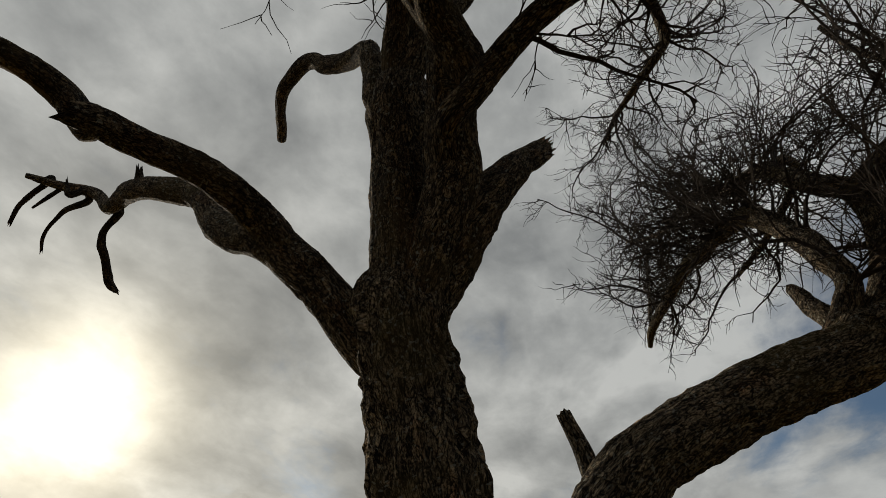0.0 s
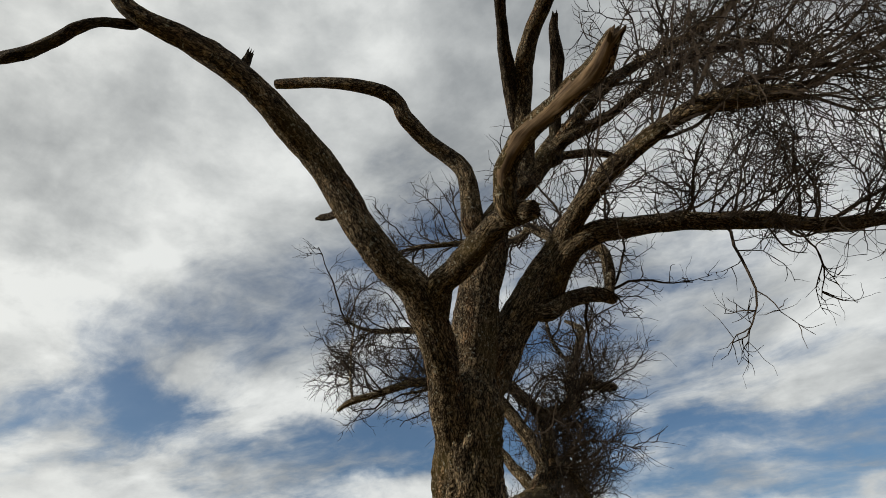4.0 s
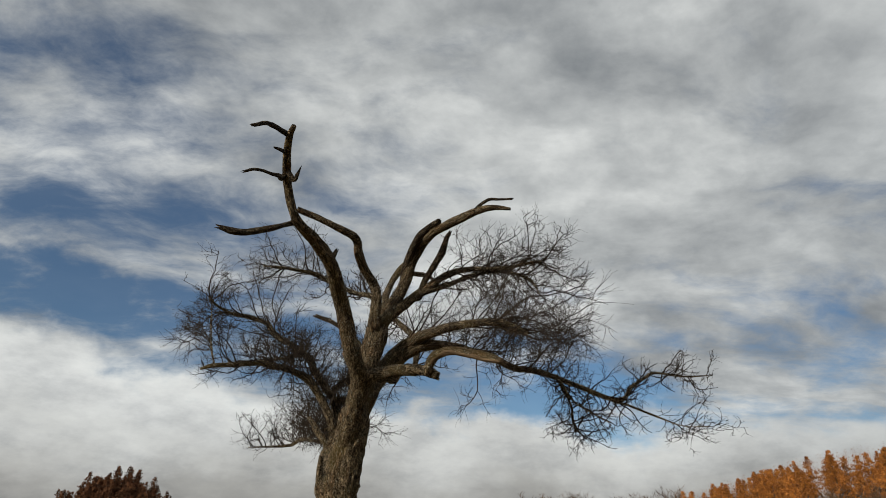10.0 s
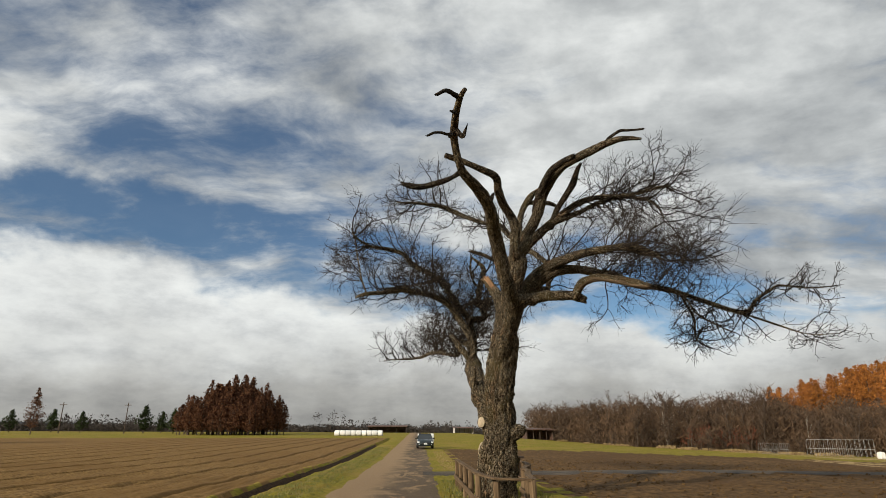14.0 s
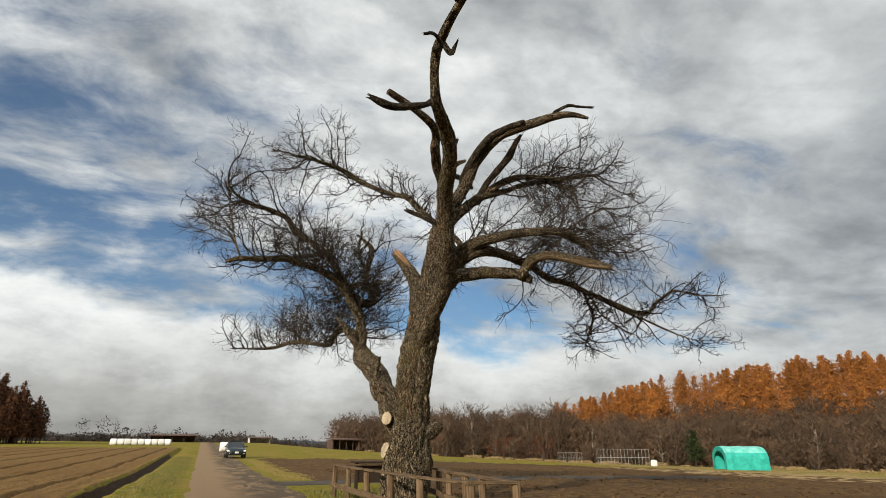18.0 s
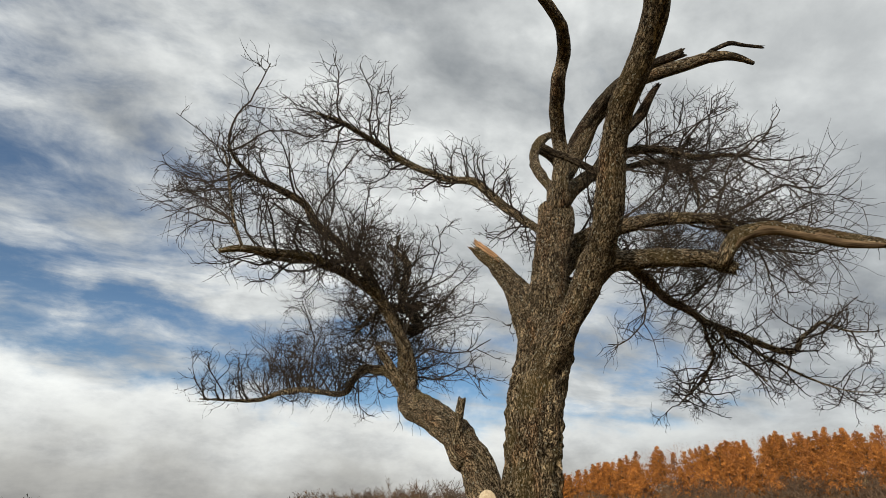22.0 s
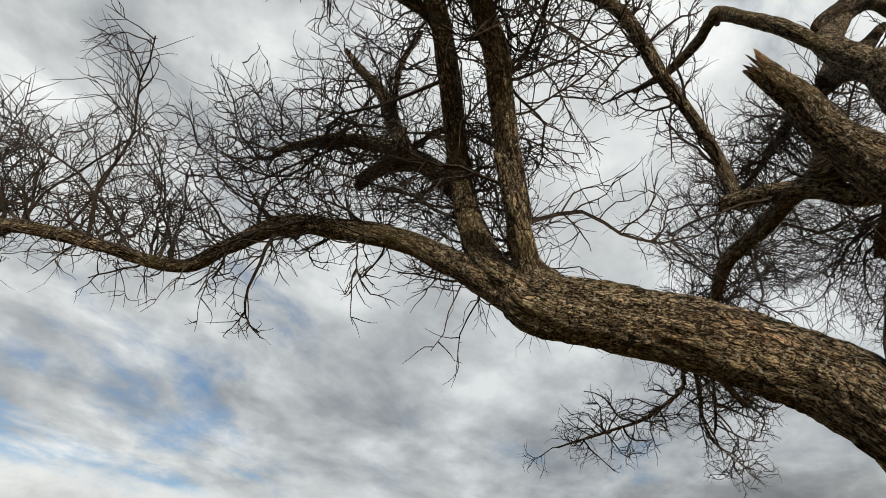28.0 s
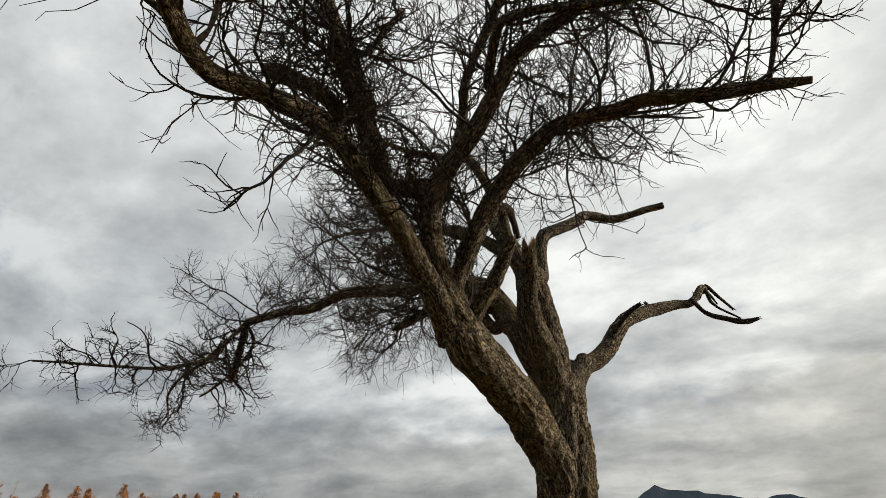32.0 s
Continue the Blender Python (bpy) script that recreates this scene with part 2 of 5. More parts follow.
def grain_material(name, a, c, scale=40.0, rough=0.8):
    """Wood with the grain along the piece."""
    m, n, b = material(name, rough)
    at = n.t.nodes.new("ShaderNodeAttribute")
    at.attribute_name = "bark"
    v = at.outputs["Vector"]
    g = n.noise(n.stretch(v, (1, 1, 0.06)), scale, 5.0, 0.6)
    blot = n.noise(v, 3.0, 4.0)
    col = n.mix(n.step(g, 0.3, 0.7), (*a, 1), (*c, 1))
    col = n.mix(n.step(blot, 0.45, 0.75, 0.0, 0.7), col, (a[0] * 0.55, a[1] * 0.5, a[2] * 0.5, 1))
    n.put(b, {"Base Color": col})
    bump(n, b, g, 0.6, 0.015)
    return m


BARE = grain_material("barkless wood", (0.050, 0.035, 0.024), (0.20, 0.145, 0.095), 34.0)
RAW = grain_material("broken wood", (0.085, 0.048, 0.026), (0.34, 0.20, 0.11), 34.0)
CUT = grain_material("sawn face", (0.30, 0.24, 0.16), (0.48, 0.41, 0.30), 25.0)


def speckled(name, a, c, scale, rough=0.9, bump_scale=0.0, detail=5.0, third=None, broad=0.4):
    m, n, b = material(name, rough)
    p = n.add("ShaderNodeNewGeometry").outputs["Position"]
    f = n.noise(p, scale, detail, 0.65)
    big = n.noise(p, broad, 4.0)
    col = n.mix(n.step(f, 0.33, 0.68), (*a, 1), (*c, 1))
    if third:
        col = n.mix(n.step(big, 0.45, 0.65, 0.0, 0.8), col, (*third, 1))
    rnd = n.add("ShaderNodeObjectInfo").outputs["Random"]
    col = n.mix(1.0, col, n.ramp(rnd, [(0.0, (0.8, 0.8, 0.8)), (1.0, (1.15, 1.12, 1.1))]), "MULTIPLY")
    n.put(b, {"Base Color": col})
    if bump_scale:
        bump(n, b, f, 0.7, bump_scale)
    return m


TWIG = speckled("twig bark", (0.016, 0.013, 0.011), (0.050, 0.040, 0.032), 30.0)
SOIL = speckled("tilled soil", (0.050, 0.028, 0.011), (0.155, 0.093, 0.038), 3.2, 0.95, 0.10, 8.0, (0.080, 0.045, 0.018), 0.12)
BED = speckled("bedded field soil", (0.105, 0.060, 0.018), (0.25, 0.152, 0.055), 6.0, 0.95, 0.06, 8.0, (0.15, 0.086, 0.028), 0.10)
DITCH = speckled("dark ditch soil", (0.024, 0.014, 0.007), (0.075, 0.045, 0.022), 6.0, 0.9, 0.06, 6.0)
GRASS = speckled("autumn turf", (0.100, 0.098, 0.008), (0.26, 0.215, 0.025), 5.0, 0.95, 0.06, 8.0, (0.24, 0.17, 0.04), 0.25)
DRY = speckled("dry grass", (0.22, 0.15, 0.07), (0.44, 0.33, 0.17), 8.0, 0.95, 0.05, 6.0)
BLADE = speckled("grass blade", (0.058, 0.073, 0.010), (0.155, 0.158, 0.028), 9.0, 0.7, 0.0, 4.0, (0.22, 0.17, 0.065), 2.5)
FENCE = grain_material("weathered fence wood", (0.070, 0.045, 0.026), (0.20, 0.138, 0.082), 26.0)
BOARD = grain_material("dark stained board", (0.022, 0.015, 0.012), (0.055, 0.038, 0.028), 26.0)
ORANGE = speckled("orange larch needles", (0.150, 0.055, 0.014), (0.40, 0.165, 0.038), 0.55, 0.9, 0.0, 5.0, (0.23, 0.095, 0.030), 0.10)
RUST = speckled("brown larch needles", (0.060, 0.029, 0.017), (0.160, 0.075, 0.040), 1.2, 0.9)
GREYTWIG = speckled("bare wood crowns", (0.038, 0.026, 0.018), (0.105, 0.073, 0.051), 1.0, 0.95, 0.0, 5.0, (0.115, 0.074, 0.046), 0.16)
REDTWIG = speckled("reddish twigs", (0.070, 0.026, 0.016), (0.17, 0.062, 0.036), 1.0, 0.95)
STEM = speckled("pale stems", (0.12, 0.10, 0.08), (0.30, 0.27, 0.23), 2.0, 0.9)
DARKSTEM = speckled("dark stems", (0.045, 0.034, 0.028), (0.11, 0.085, 0.068), 2.0, 0.9)
PINE = speckled("dark conifer", (0.012, 0.022, 0.010), (0.045, 0.062, 0.022), 2.0, 0.9)
PAINT, n_, b_ = material("dark teal car paint", 0.25, 0.3)
n_.put(b_, {"Base Color": (0.012, 0.022, 0.026, 1), "Coat Weight": 0.6})
RUBBER = speckled("rubber", (0.012, 0.012, 0.012), (0.03, 0.03, 0.03), 20.0)
CHROME, n_, b_ = material("bright metal", 0.25, 1.0)
n_.put(b_, {"Base Color": (0.6, 0.6, 0.62, 1)})
GLASS, n_, b_ = material("car glass", 0.05)
n_.put(b_, {"Base Color": (0.02, 0.025, 0.028, 1), "Specular IOR Level": 0.8})
LENS, n_, b_ = material("lamp lens", 0.1)
n_.put(b_, {"Base Color": (0.75, 0.78, 0.8, 1)})
WHITE = speckled("white film wrap", (0.70, 0.71, 0.72), (0.82, 0.82, 0.82), 4.0, 0.45)
TEAL = speckled("teal tunnel film", (0.012, 0.30, 0.26), (0.03, 0.46, 0.40), 1.5, 0.5, 0.02)
TEALTOP = speckled("paler teal film", (0.06, 0.42, 0.37), (0.22, 0.58, 0.54), 1.5, 0.5, 0.02)
STEEL = speckled("galvanised pipe", (0.20, 0.20, 0.20), (0.36, 0.36, 0.36), 12.0, 0.5)
ROOF = speckled("rusty roof sheet", (0.06, 0.035, 0.028), (0.14, 0.08, 0.06), 2.0, 0.7)
WALLW = speckled("pale wall", (0.42, 0.42, 0.42), (0.58, 0.57, 0.55), 2.0, 0.8)
RANGE = speckled("far mountain", (0.055, 0.075, 0.10), (0.085, 0.11, 0.14), 0.01, 1.0)
FARWOOD = speckled("far wooded hills", (0.040, 0.035, 0.033), (0.072, 0.062, 0.056), 0.05, 1.0)

ROAD, n_, b_ = material("worn farm road", 0.92)
p_ = n_.add("ShaderNodeNewGeometry").outputs["Position"]
s_ = n_.add("ShaderNodeSeparateXYZ", Vector=p_)
grit_ = n_.noise(p_, 22.0, 6.0, 0.7)
patch_ = n_.noise(n_.stretch(p_, (1.0, 0.30, 1)), 1.1, 7.0, 0.68, 0.8)
side_ = n_.math("ADD", s_.outputs[0], n_.math("MULTIPLY", n_.noise(p_, 0.7, 4.0), 2.2))
sand_ = n_.mix(grit_, (0.18, 0.120, 0.068, 1), (0.38, 0.27, 0.165, 1))
tar_ = n_.mix(grit_, (0.072, 0.053, 0.036, 1), (0.185, 0.138, 0.094, 1))
f_ = n_.math("MULTIPLY", n_.step(side_, -3.0, -1.9), n_.step(patch_, 0.40, 0.50))
n_.put(b_, {"Base Color": n_.mix(f_, sand_, tar_)})
bump(n_, b_, n_.math("ADD", grit_, n_.math("MULTIPLY", patch_, 1.2)), 0.9, 0.05)


# ---- mesh helpers ----
def mesh_object(name, verts, faces, mat, smooth=False):
    """A mesh from vertex and face arrays (all faces of one size, or lists)."""
    me = bpy.data.meshes.new(name)
    me.from_pydata([tuple(v) for v in verts] if not isinstance(verts, np.ndarray) else verts.tolist(), [],
                   faces if not isinstance(faces, np.ndarray) else faces.tolist())
    for m in (mat if isinstance(mat, (list, tuple)) else [mat]):
        me.materials.append(m)
    if smooth:
        me.shade_smooth()
    return new(name, me)


def under(ob, parent, label=""):
    ob.parent = parent
    return tagged(ob, label)


def part(name, bm, mat, parent, label="", smooth=False):
    me = bpy.data.meshes.new(name)
    bm.to_mesh(me)
    bm.free()
    for m in (mat if isinstance(mat, (list, tuple)) else [mat]):
        me.materials.append(m)
    if smooth:
        me.shade_smooth()
    ob = new(name, me)
    ob.parent = parent
    return tagged(ob, label)


def box(bm, lo, hi, bevel=0.0):
    r = bmesh.ops.create_cube(bm, size=1)
    lo, hi = Vector(lo), Vector(hi)
    bmesh.ops.scale(bm, vec=hi - lo, verts=r["verts"])
    bmesh.ops.translate(bm, vec=(lo + hi) / 2, verts=r["verts"])
    if bevel:
        es = list({e for v in r["verts"] for e in v.link_edges})
        bmesh.ops.bevel(bm, geom=es, offset=bevel, segments=2, affect="EDGES")
    return bm


def rod(bm, a, b, r0, r1=None, seg=8):
    a, b = Vector(a), Vector(b)
    m = Matrix.Translation((a + b) / 2) @ (b - a).to_track_quat("Z", "Y").to_matrix().to_4x4()
    bmesh.ops.create_cone(bm, cap_ends=True, segments=seg, radius1=r0, radius2=r0 if r1 is None else r1, depth=(b - a).length, matrix=m)
    return bm


def spline(pts, rad, step):
    """A smooth curve through the nodes, in even steps."""
    p = np.array(pts, float)
    r = np.array(rad, float)
    q = np.vstack([2 * p[0] - p[1], p, 2 * p[-1] - p[-2]])
    out, rr = [], []
    for i in range(len(p) - 1):
        a, b, c, d = q[i:i + 4]
        k = max(2, int(np.linalg.norm(c - b) / step))
        t = np.arange(k)[:, None] / k
        out.append(0.5 * (2 * b + (c - a) * t + (2 * a - 5 * b + 4 * c - d) * t ** 2 + (3 * b - a - 3 * c + d) * t ** 3))
        rr.append(r[i] + (r[i + 1] - r[i]) * t[:, 0])
    return np.vstack(out + [p[-1:]]), np.concatenate(rr + [r[-1:]])


def frames(c):
    t = np.gradient(c, axis=0)
    t /= np.linalg.norm(t, axis=1)[:, None] + 1e-9
    u = np.zeros_like(t)
    ref = np.array([1.0, 0, 0]) if abs(t[0][0]) < 0.8 else np.array([0, 1.0, 0])
    u[0] = np.cross(np.cross(t[0], ref), t[0])
    u[0] /= np.linalg.norm(u[0])
    for i in range(1, len(t)):
        w = u[i - 1] - t[i] * (u[i - 1] @ t[i])
        u[i] = w / (np.linalg.norm(w) + 1e-9)
    return t, u, np.cross(t, u)


def limb_mesh(name, pts, rad, mat, rough=0.10, seed=0, seg=None, jag=0.0, wiggle=0.02, step=None, patch=None):
    """A limb: a rough, knotted tube along a curve, its broken end jagged."""
    big = max(rad)
    seg = seg or int(min(72, max(9, big * 210)))
    step = step or max(0.025, min(0.06, big * 0.3))
    c, r = spline(pts, rad, step)
    n = len(c)
    s = np.concatenate([[0], np.cumsum(np.linalg.norm(np.diff(c, axis=0), axis=1))])
    rng = np.random.RandomState(seed)
    off = rng.uniform(0, 50, 3)
    for k in range(3):
        w = sum(np.sin(s * f + rng.uniform(0, 6.3)) / f ** 0.8 for f in (2.3, 5.1, 9.7))
        c[:, k] += w * wiggle * np.minimum(1, s / 0.4) * np.minimum(1, r / 0.05)
    t, u, w = frames(c)
    a = np.arange(seg) * 2 * np.pi / seg
    ca, sa = np.cos(a), np.sin(a)
    knots = [(rng.uniform(0, s[-1]), rng.uniform(0, 6.3), rng.uniform(0.12, 0.3)) for _ in range(int(s[-1] * 1.2) + 1)]
    V = np.zeros((n, seg, 3))
    B = np.zeros((n, seg, 3))
    for i in range(n):
        base = r[i]
        for j in range(seg):
            x, y, z = ca[j] * base, sa[j] * base, s[i]
            q = Vector((x * 9 + off[0], y * 9 + off[1], z * 2.6 + off[2]))
            ridge = 1 - abs(noise.noise(q)) * 2.2
            lump = noise.noise(Vector((x * 2.4 + off[1], y * 2.4 + off[2], z * 1.3 + off[0])))
            fleck = noise.noise(Vector((x * 26 + off[2], y * 26 + off[0], z * 9 + off[1])))
            d = rough * (0.75 * ridge - 0.25 + 0.55 * fleck) + 0.17 * lump
            for ks, ka, kh in knots:
                e = (z - ks) / (1.5 * base + 0.02)
                if abs(e) < 1.6:
                    da = math.cos(a[j] - ka)
                    if da > 0.5:
                        d += kh * math.exp(-e * e * 2.5) * (da - 0.5)
            rr = base * (1 + d)
            V[i, j] = c[i] + u[i] * ca[j] * rr + w[i] * sa[j] * rr
            B[i, j] = (ca[j] * base, sa[j] * base, z)
    if jag:
        for j in range(seg):
            V[n - 1, j] += t[-1] * (rng.uniform(-0.3, 1.0) ** 3 * 1.6 - 0.2) * jag
    verts = V.reshape(-1, 3)
    bark = B.reshape(-1, 3)
    verts = np.vstack([verts, c[-1:] - t[-1:] * jag * 0.2, c[:1]])
    bark = np.vstack([bark, [[0, 0, s[-1]]], [[0, 0, 0]]])
    faces = []
    for i in range(n - 1):
        for j in range(seg):
            k = (j + 1) % seg
            faces.append((i * seg + j, i * seg + k, (i + 1) * seg + k, (i + 1) * seg + j))
    e = n * seg
    faces += [((n - 1) * seg + j, (n - 1) * seg + (j + 1) % seg, e) for j in range(seg)]
    faces += [((j + 1) % seg, j, e + 1) for j in range(seg)]
    ob = mesh_object(name, verts, faces, mat if patch is None else [mat, patch[4]], True)
    if patch is not None:
        s0, s1, face, least, _ = patch
        face = np.array(face) / np.linalg.norm(face)
        mi = np.zeros(len(faces), np.int32)
        for i in range(n - 1):
            for j in range(seg):
                o = V[i, j] - c[i]
                wob = noise.noise(Vector((ca[j] * 1.6, sa[j] * 1.6, s[i] * 2.5 + off[0]))) * 0.35
                f = s[i] / s[-1] + wob * 0.25
                if s0 < f < s1 and o @ face / np.linalg.norm(o) > least + wob:
                    mi[i * seg + j] = 1
        if s1 > 1:
            mi[(n - 1) * seg:n * seg] = 1
        ob.data.polygons.foreach_set("material_index", mi)
    at = ob.data.attributes.new("bark", "FLOAT_VECTOR", "POINT")
    at.data.foreach_set("vector", (bark + off * 0.37).astype(np.float32).ravel())
    return ob


def tubes(polys, sides=3):
    """Many thin tapered tubes as one vertex and one face array. polys: (points, radii)."""
    ang = np.arange(sides) * 2 * np.pi / sides
    ca, sa = np.cos(ang)[None, :, None], np.sin(ang)[None, :, None]
    VV, FF, base = [], [], 0
    cache = {}
    for p, r in polys:
        k = len(p)
        t = np.empty_like(p)
        t[1:] = p[1:] - p[:-1]
        t[0] = t[1]
        d = t.mean(0)
        h = np.array([0.31, 0.27, 0.91]) if abs(d[2]) < abs(d[0]) + abs(d[1]) else np.array([0.93, 0.2, 0.1])
        u = np.cross(t, h)
        u /= np.linalg.norm(u, axis=1)[:, None] + 1e-9
        w = np.cross(t, u)
        w /= np.linalg.norm(w, axis=1)[:, None] + 1e-9
        VV.append((p[:, None, :] + (u[:, None, :] * ca + w[:, None, :] * sa) * r[:, None, None]).reshape(-1, 3))
        if k not in cache:
            i, j = np.meshgrid(np.arange(k - 1), np.arange(sides), indexing="ij")
            jj = (j + 1) % sides
            cache[k] = np.stack([i * sides + j, i * sides + jj, (i + 1) * sides + jj, (i + 1) * sides + j], -1).reshape(-1, 4)
        FF.append(cache[k] + base)
        base += k * sides
    return np.vstack(VV), np.vstack(FF)


def shoot(rng, start, d, length, r0, up, kink, k=6):
    """One crooked shoot: points and radii."""
    p = [np.array(start)]
    d = d / np.linalg.norm(d)
    for i in range(k - 1):
        d = d + rng.normal(0, kink, 3) + np.array([0, 0, up])
        d /= np.linalg.norm(d)
        p.append(p[-1] + d * length / (k - 1))
    return np.array(p), r0 * np.linspace(1, 0.35, k)


def side(rng, t, spread):
    """A direction that leaves t at about that angle."""
    t = t / np.linalg.norm(t)
    x = rng.normal(0, 1, 3)
    x -= t * (x @ t)
    x /= np.linalg.norm(x)
    return t * math.cos(spread) + x * math.sin(spread)


def bush(rng, polys, parents, levels):
    """Grow level after level of side shoots. levels: (every, length, radius, angle, up, kink, points)."""
    now = parents
    for every, length, r0, ang, up, kink, k in levels:
        nxt = []
        for p, r in now:
            seg = np.linalg.norm(np.diff(p, axis=0), axis=1)
            L = seg.sum()
            m = max(1, int(L / every + rng.rand()))
            for _ in range(m):
                f = rng.uniform(0.18, 1.0) * (len(p) - 1)
                i = min(int(f), len(p) - 2)
                s = p[i] + (p[i + 1] - p[i]) * (f - i)
                d = side(rng, p[i + 1] - p[i], rng.normal(ang, 0.2))
                taper = 1.15 - 0.65 * f / (len(p) - 1)
                nxt.append(shoot(rng, s, d, length * rng.uniform(0.5, 1.25) * taper, r0 * rng.uniform(0.75, 1.2), up, kink, k))
        polys += nxt
        now = nxt
    return polys

# ---- the old tree ----
tree = tagged(new("old_tree"), "old half-dead broadleaf tree, furrowed brown bark, broken limbs, bare twigs", "tree")
CURVES = {}


def limb(name, key, pts, mat, label="", rough=0.10, jag=0.0, part_name="limb", wiggle=0.015, patch=None):
    """A limb of the tree; pts: x, y, z and radius of each node."""
    a = np.array(pts, float)
    CURVES[key] = spline(a[:, :3], a[:, 3], 0.15)
    ob = limb_mesh(part_name, a[:, :3], a[:, 3], mat, rough, len(CURVES), None, jag, wiggle, None, patch)
    return under(ob, tree, label)

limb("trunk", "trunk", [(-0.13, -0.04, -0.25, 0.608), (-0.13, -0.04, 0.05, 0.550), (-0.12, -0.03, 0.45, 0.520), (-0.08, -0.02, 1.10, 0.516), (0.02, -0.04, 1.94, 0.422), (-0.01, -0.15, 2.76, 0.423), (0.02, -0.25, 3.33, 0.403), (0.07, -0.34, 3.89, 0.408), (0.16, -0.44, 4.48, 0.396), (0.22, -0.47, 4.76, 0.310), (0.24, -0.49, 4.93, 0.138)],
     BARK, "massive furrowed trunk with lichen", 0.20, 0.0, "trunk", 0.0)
limb("fork", "fork", [(-0.09, -0.16, 3.00, 0.217), (-0.08, -0.30, 3.47, 0.260), (-0.04, -0.47, 3.88, 0.255), (0.05, -0.81, 4.29, 0.231), (0.17, -1.21, 4.74, 0.201), (0.19, -1.50, 5.04, 0.196), (0.18, -1.78, 5.38, 0.205), (0.20, -1.85, 5.57, 0.119)],
     LIMB, "", 0.10, 0.0, "limb")
limb("spire", "spire", [(0.20, -1.26, 4.83, 0.210), (0.22, -1.82, 5.35, 0.201), (0.03, -2.25, 5.59, 0.195), (-0.13, -2.62, 5.93, 0.184), (-0.28, -2.95, 6.39, 0.183), (-0.44, -3.35, 6.80, 0.171), (-0.60, -3.96, 7.11, 0.162), (-0.80, -4.43, 7.33, 0.150), (-1.10, -4.90, 7.52, 0.128), (-1.44, -5.35, 7.66, 0.116), (-1.56, -5.59, 7.84, 0.095), (-1.66, -5.84, 8.13, 0.093), (-1.72, -6.12, 8.35, 0.085), (-1.71, -6.57, 8.49, 0.076), (-1.66, -7.01, 8.62, 0.063), (-1.56, -7.32, 8.69, 0.046)],
     LIMB, "", 0.10, 0.0, "limb")
limb("spire_l", "spire_l", [(-1.65, -7.04, 8.62, 0.062), (-1.69, -6.98, 8.74, 0.056), (-1.80, -7.24, 8.64, 0.046), (-1.90, -7.48, 8.53, 0.044), (-2.00, -7.68, 8.42, 0.039), (-2.16, -7.85, 8.21, 0.034)],
     DEAD, "dead broken limb", 0.10, 0.07, "dead_limb")
limb("spire_a", "spire_a", [(-1.71, -6.69, 8.51, 0.038), (-1.80, -7.00, 8.34, 0.032), (-1.86, -7.23, 8.22, 0.018)],
     DEAD, "dead broken limb", 0.10, 0.07, "dead_limb")
limb("spire_t", "spire_t", [(-1.72, -6.27, 8.40, 0.063), (-1.55, -6.30, 8.15, 0.057), (-1.49, -6.34, 8.25, 0.038), (-1.44, -6.38, 8.37, 0.014)],
     DEAD, "dead broken limb", 0.10, 0.07, "dead_limb")
limb("spire_b", "spire_b", [(-1.72, -6.17, 8.36, 0.065), (-1.80, -6.19, 8.22, 0.059), (-1.81, -6.51, 8.07, 0.047), (-1.92, -6.74, 7.94, 0.032), (-2.05, -6.93, 7.87, 0.027), (-2.19, -7.07, 7.79, 0.026), (-2.34, -7.14, 7.67, 0.022)],
     DEAD, "dead broken limb", 0.10, 0.07, "dead_limb")
limb("spire_e", "spire_e", [(-1.48, -5.40, 7.71, 0.087), (-1.58, -5.30, 7.69, 0.067), (-1.71, -5.55, 7.48, 0.053), (-1.88, -5.65, 7.35, 0.065), (-2.18, -5.72, 7.21, 0.067), (-2.44, -5.79, 7.11, 0.066), (-2.66, -5.87, 7.08, 0.066), (-2.88, -5.92, 7.11, 0.039)],
     DEAD, "dead broken limb", 0.10, 0.07, "dead_limb")
limb("spire_k", "spire_k", [(-0.78, -4.39, 7.31, 0.102), (-0.73, -4.39, 7.33, 0.093), (-0.67, -4.40, 7.44, 0.062), (-0.63, -4.41, 7.54, 0.042)],
     DEAD, "dead broken limb", 0.10, 0.07, "dead_limb")
limb("mid", "mid", [(0.01, -0.25, 3.69, 0.203), (0.14, -0.38, 4.40, 0.298), (0.36, -0.45, 5.76, 0.310), (0.47, -0.48, 6.27, 0.300), (0.60, -0.47, 6.77, 0.305), (0.64, -0.43, 7.08, 0.298)],
     LIMB, "", 0.10, 0.0, "limb")
limb("north", "north", [(0.63, -0.44, 7.05, 0.156), (0.52, -0.73, 7.04, 0.161), (0.52, -0.82, 7.46, 0.149), (0.50, -0.91, 7.97, 0.144), (0.40, -0.99, 8.25, 0.138), (0.10, -1.37, 8.55, 0.134), (-0.09, -1.77, 8.86, 0.129), (-0.14, -1.97, 9.05, 0.115), (-0.32, -2.27, 9.13, 0.107), (-0.73, -2.65, 9.11, 0.095), (-1.29, -2.87, 9.25, 0.087), (-1.79, -3.04, 9.35, 0.071)],
     LIMB, "", 0.10, 0.0, "limb")
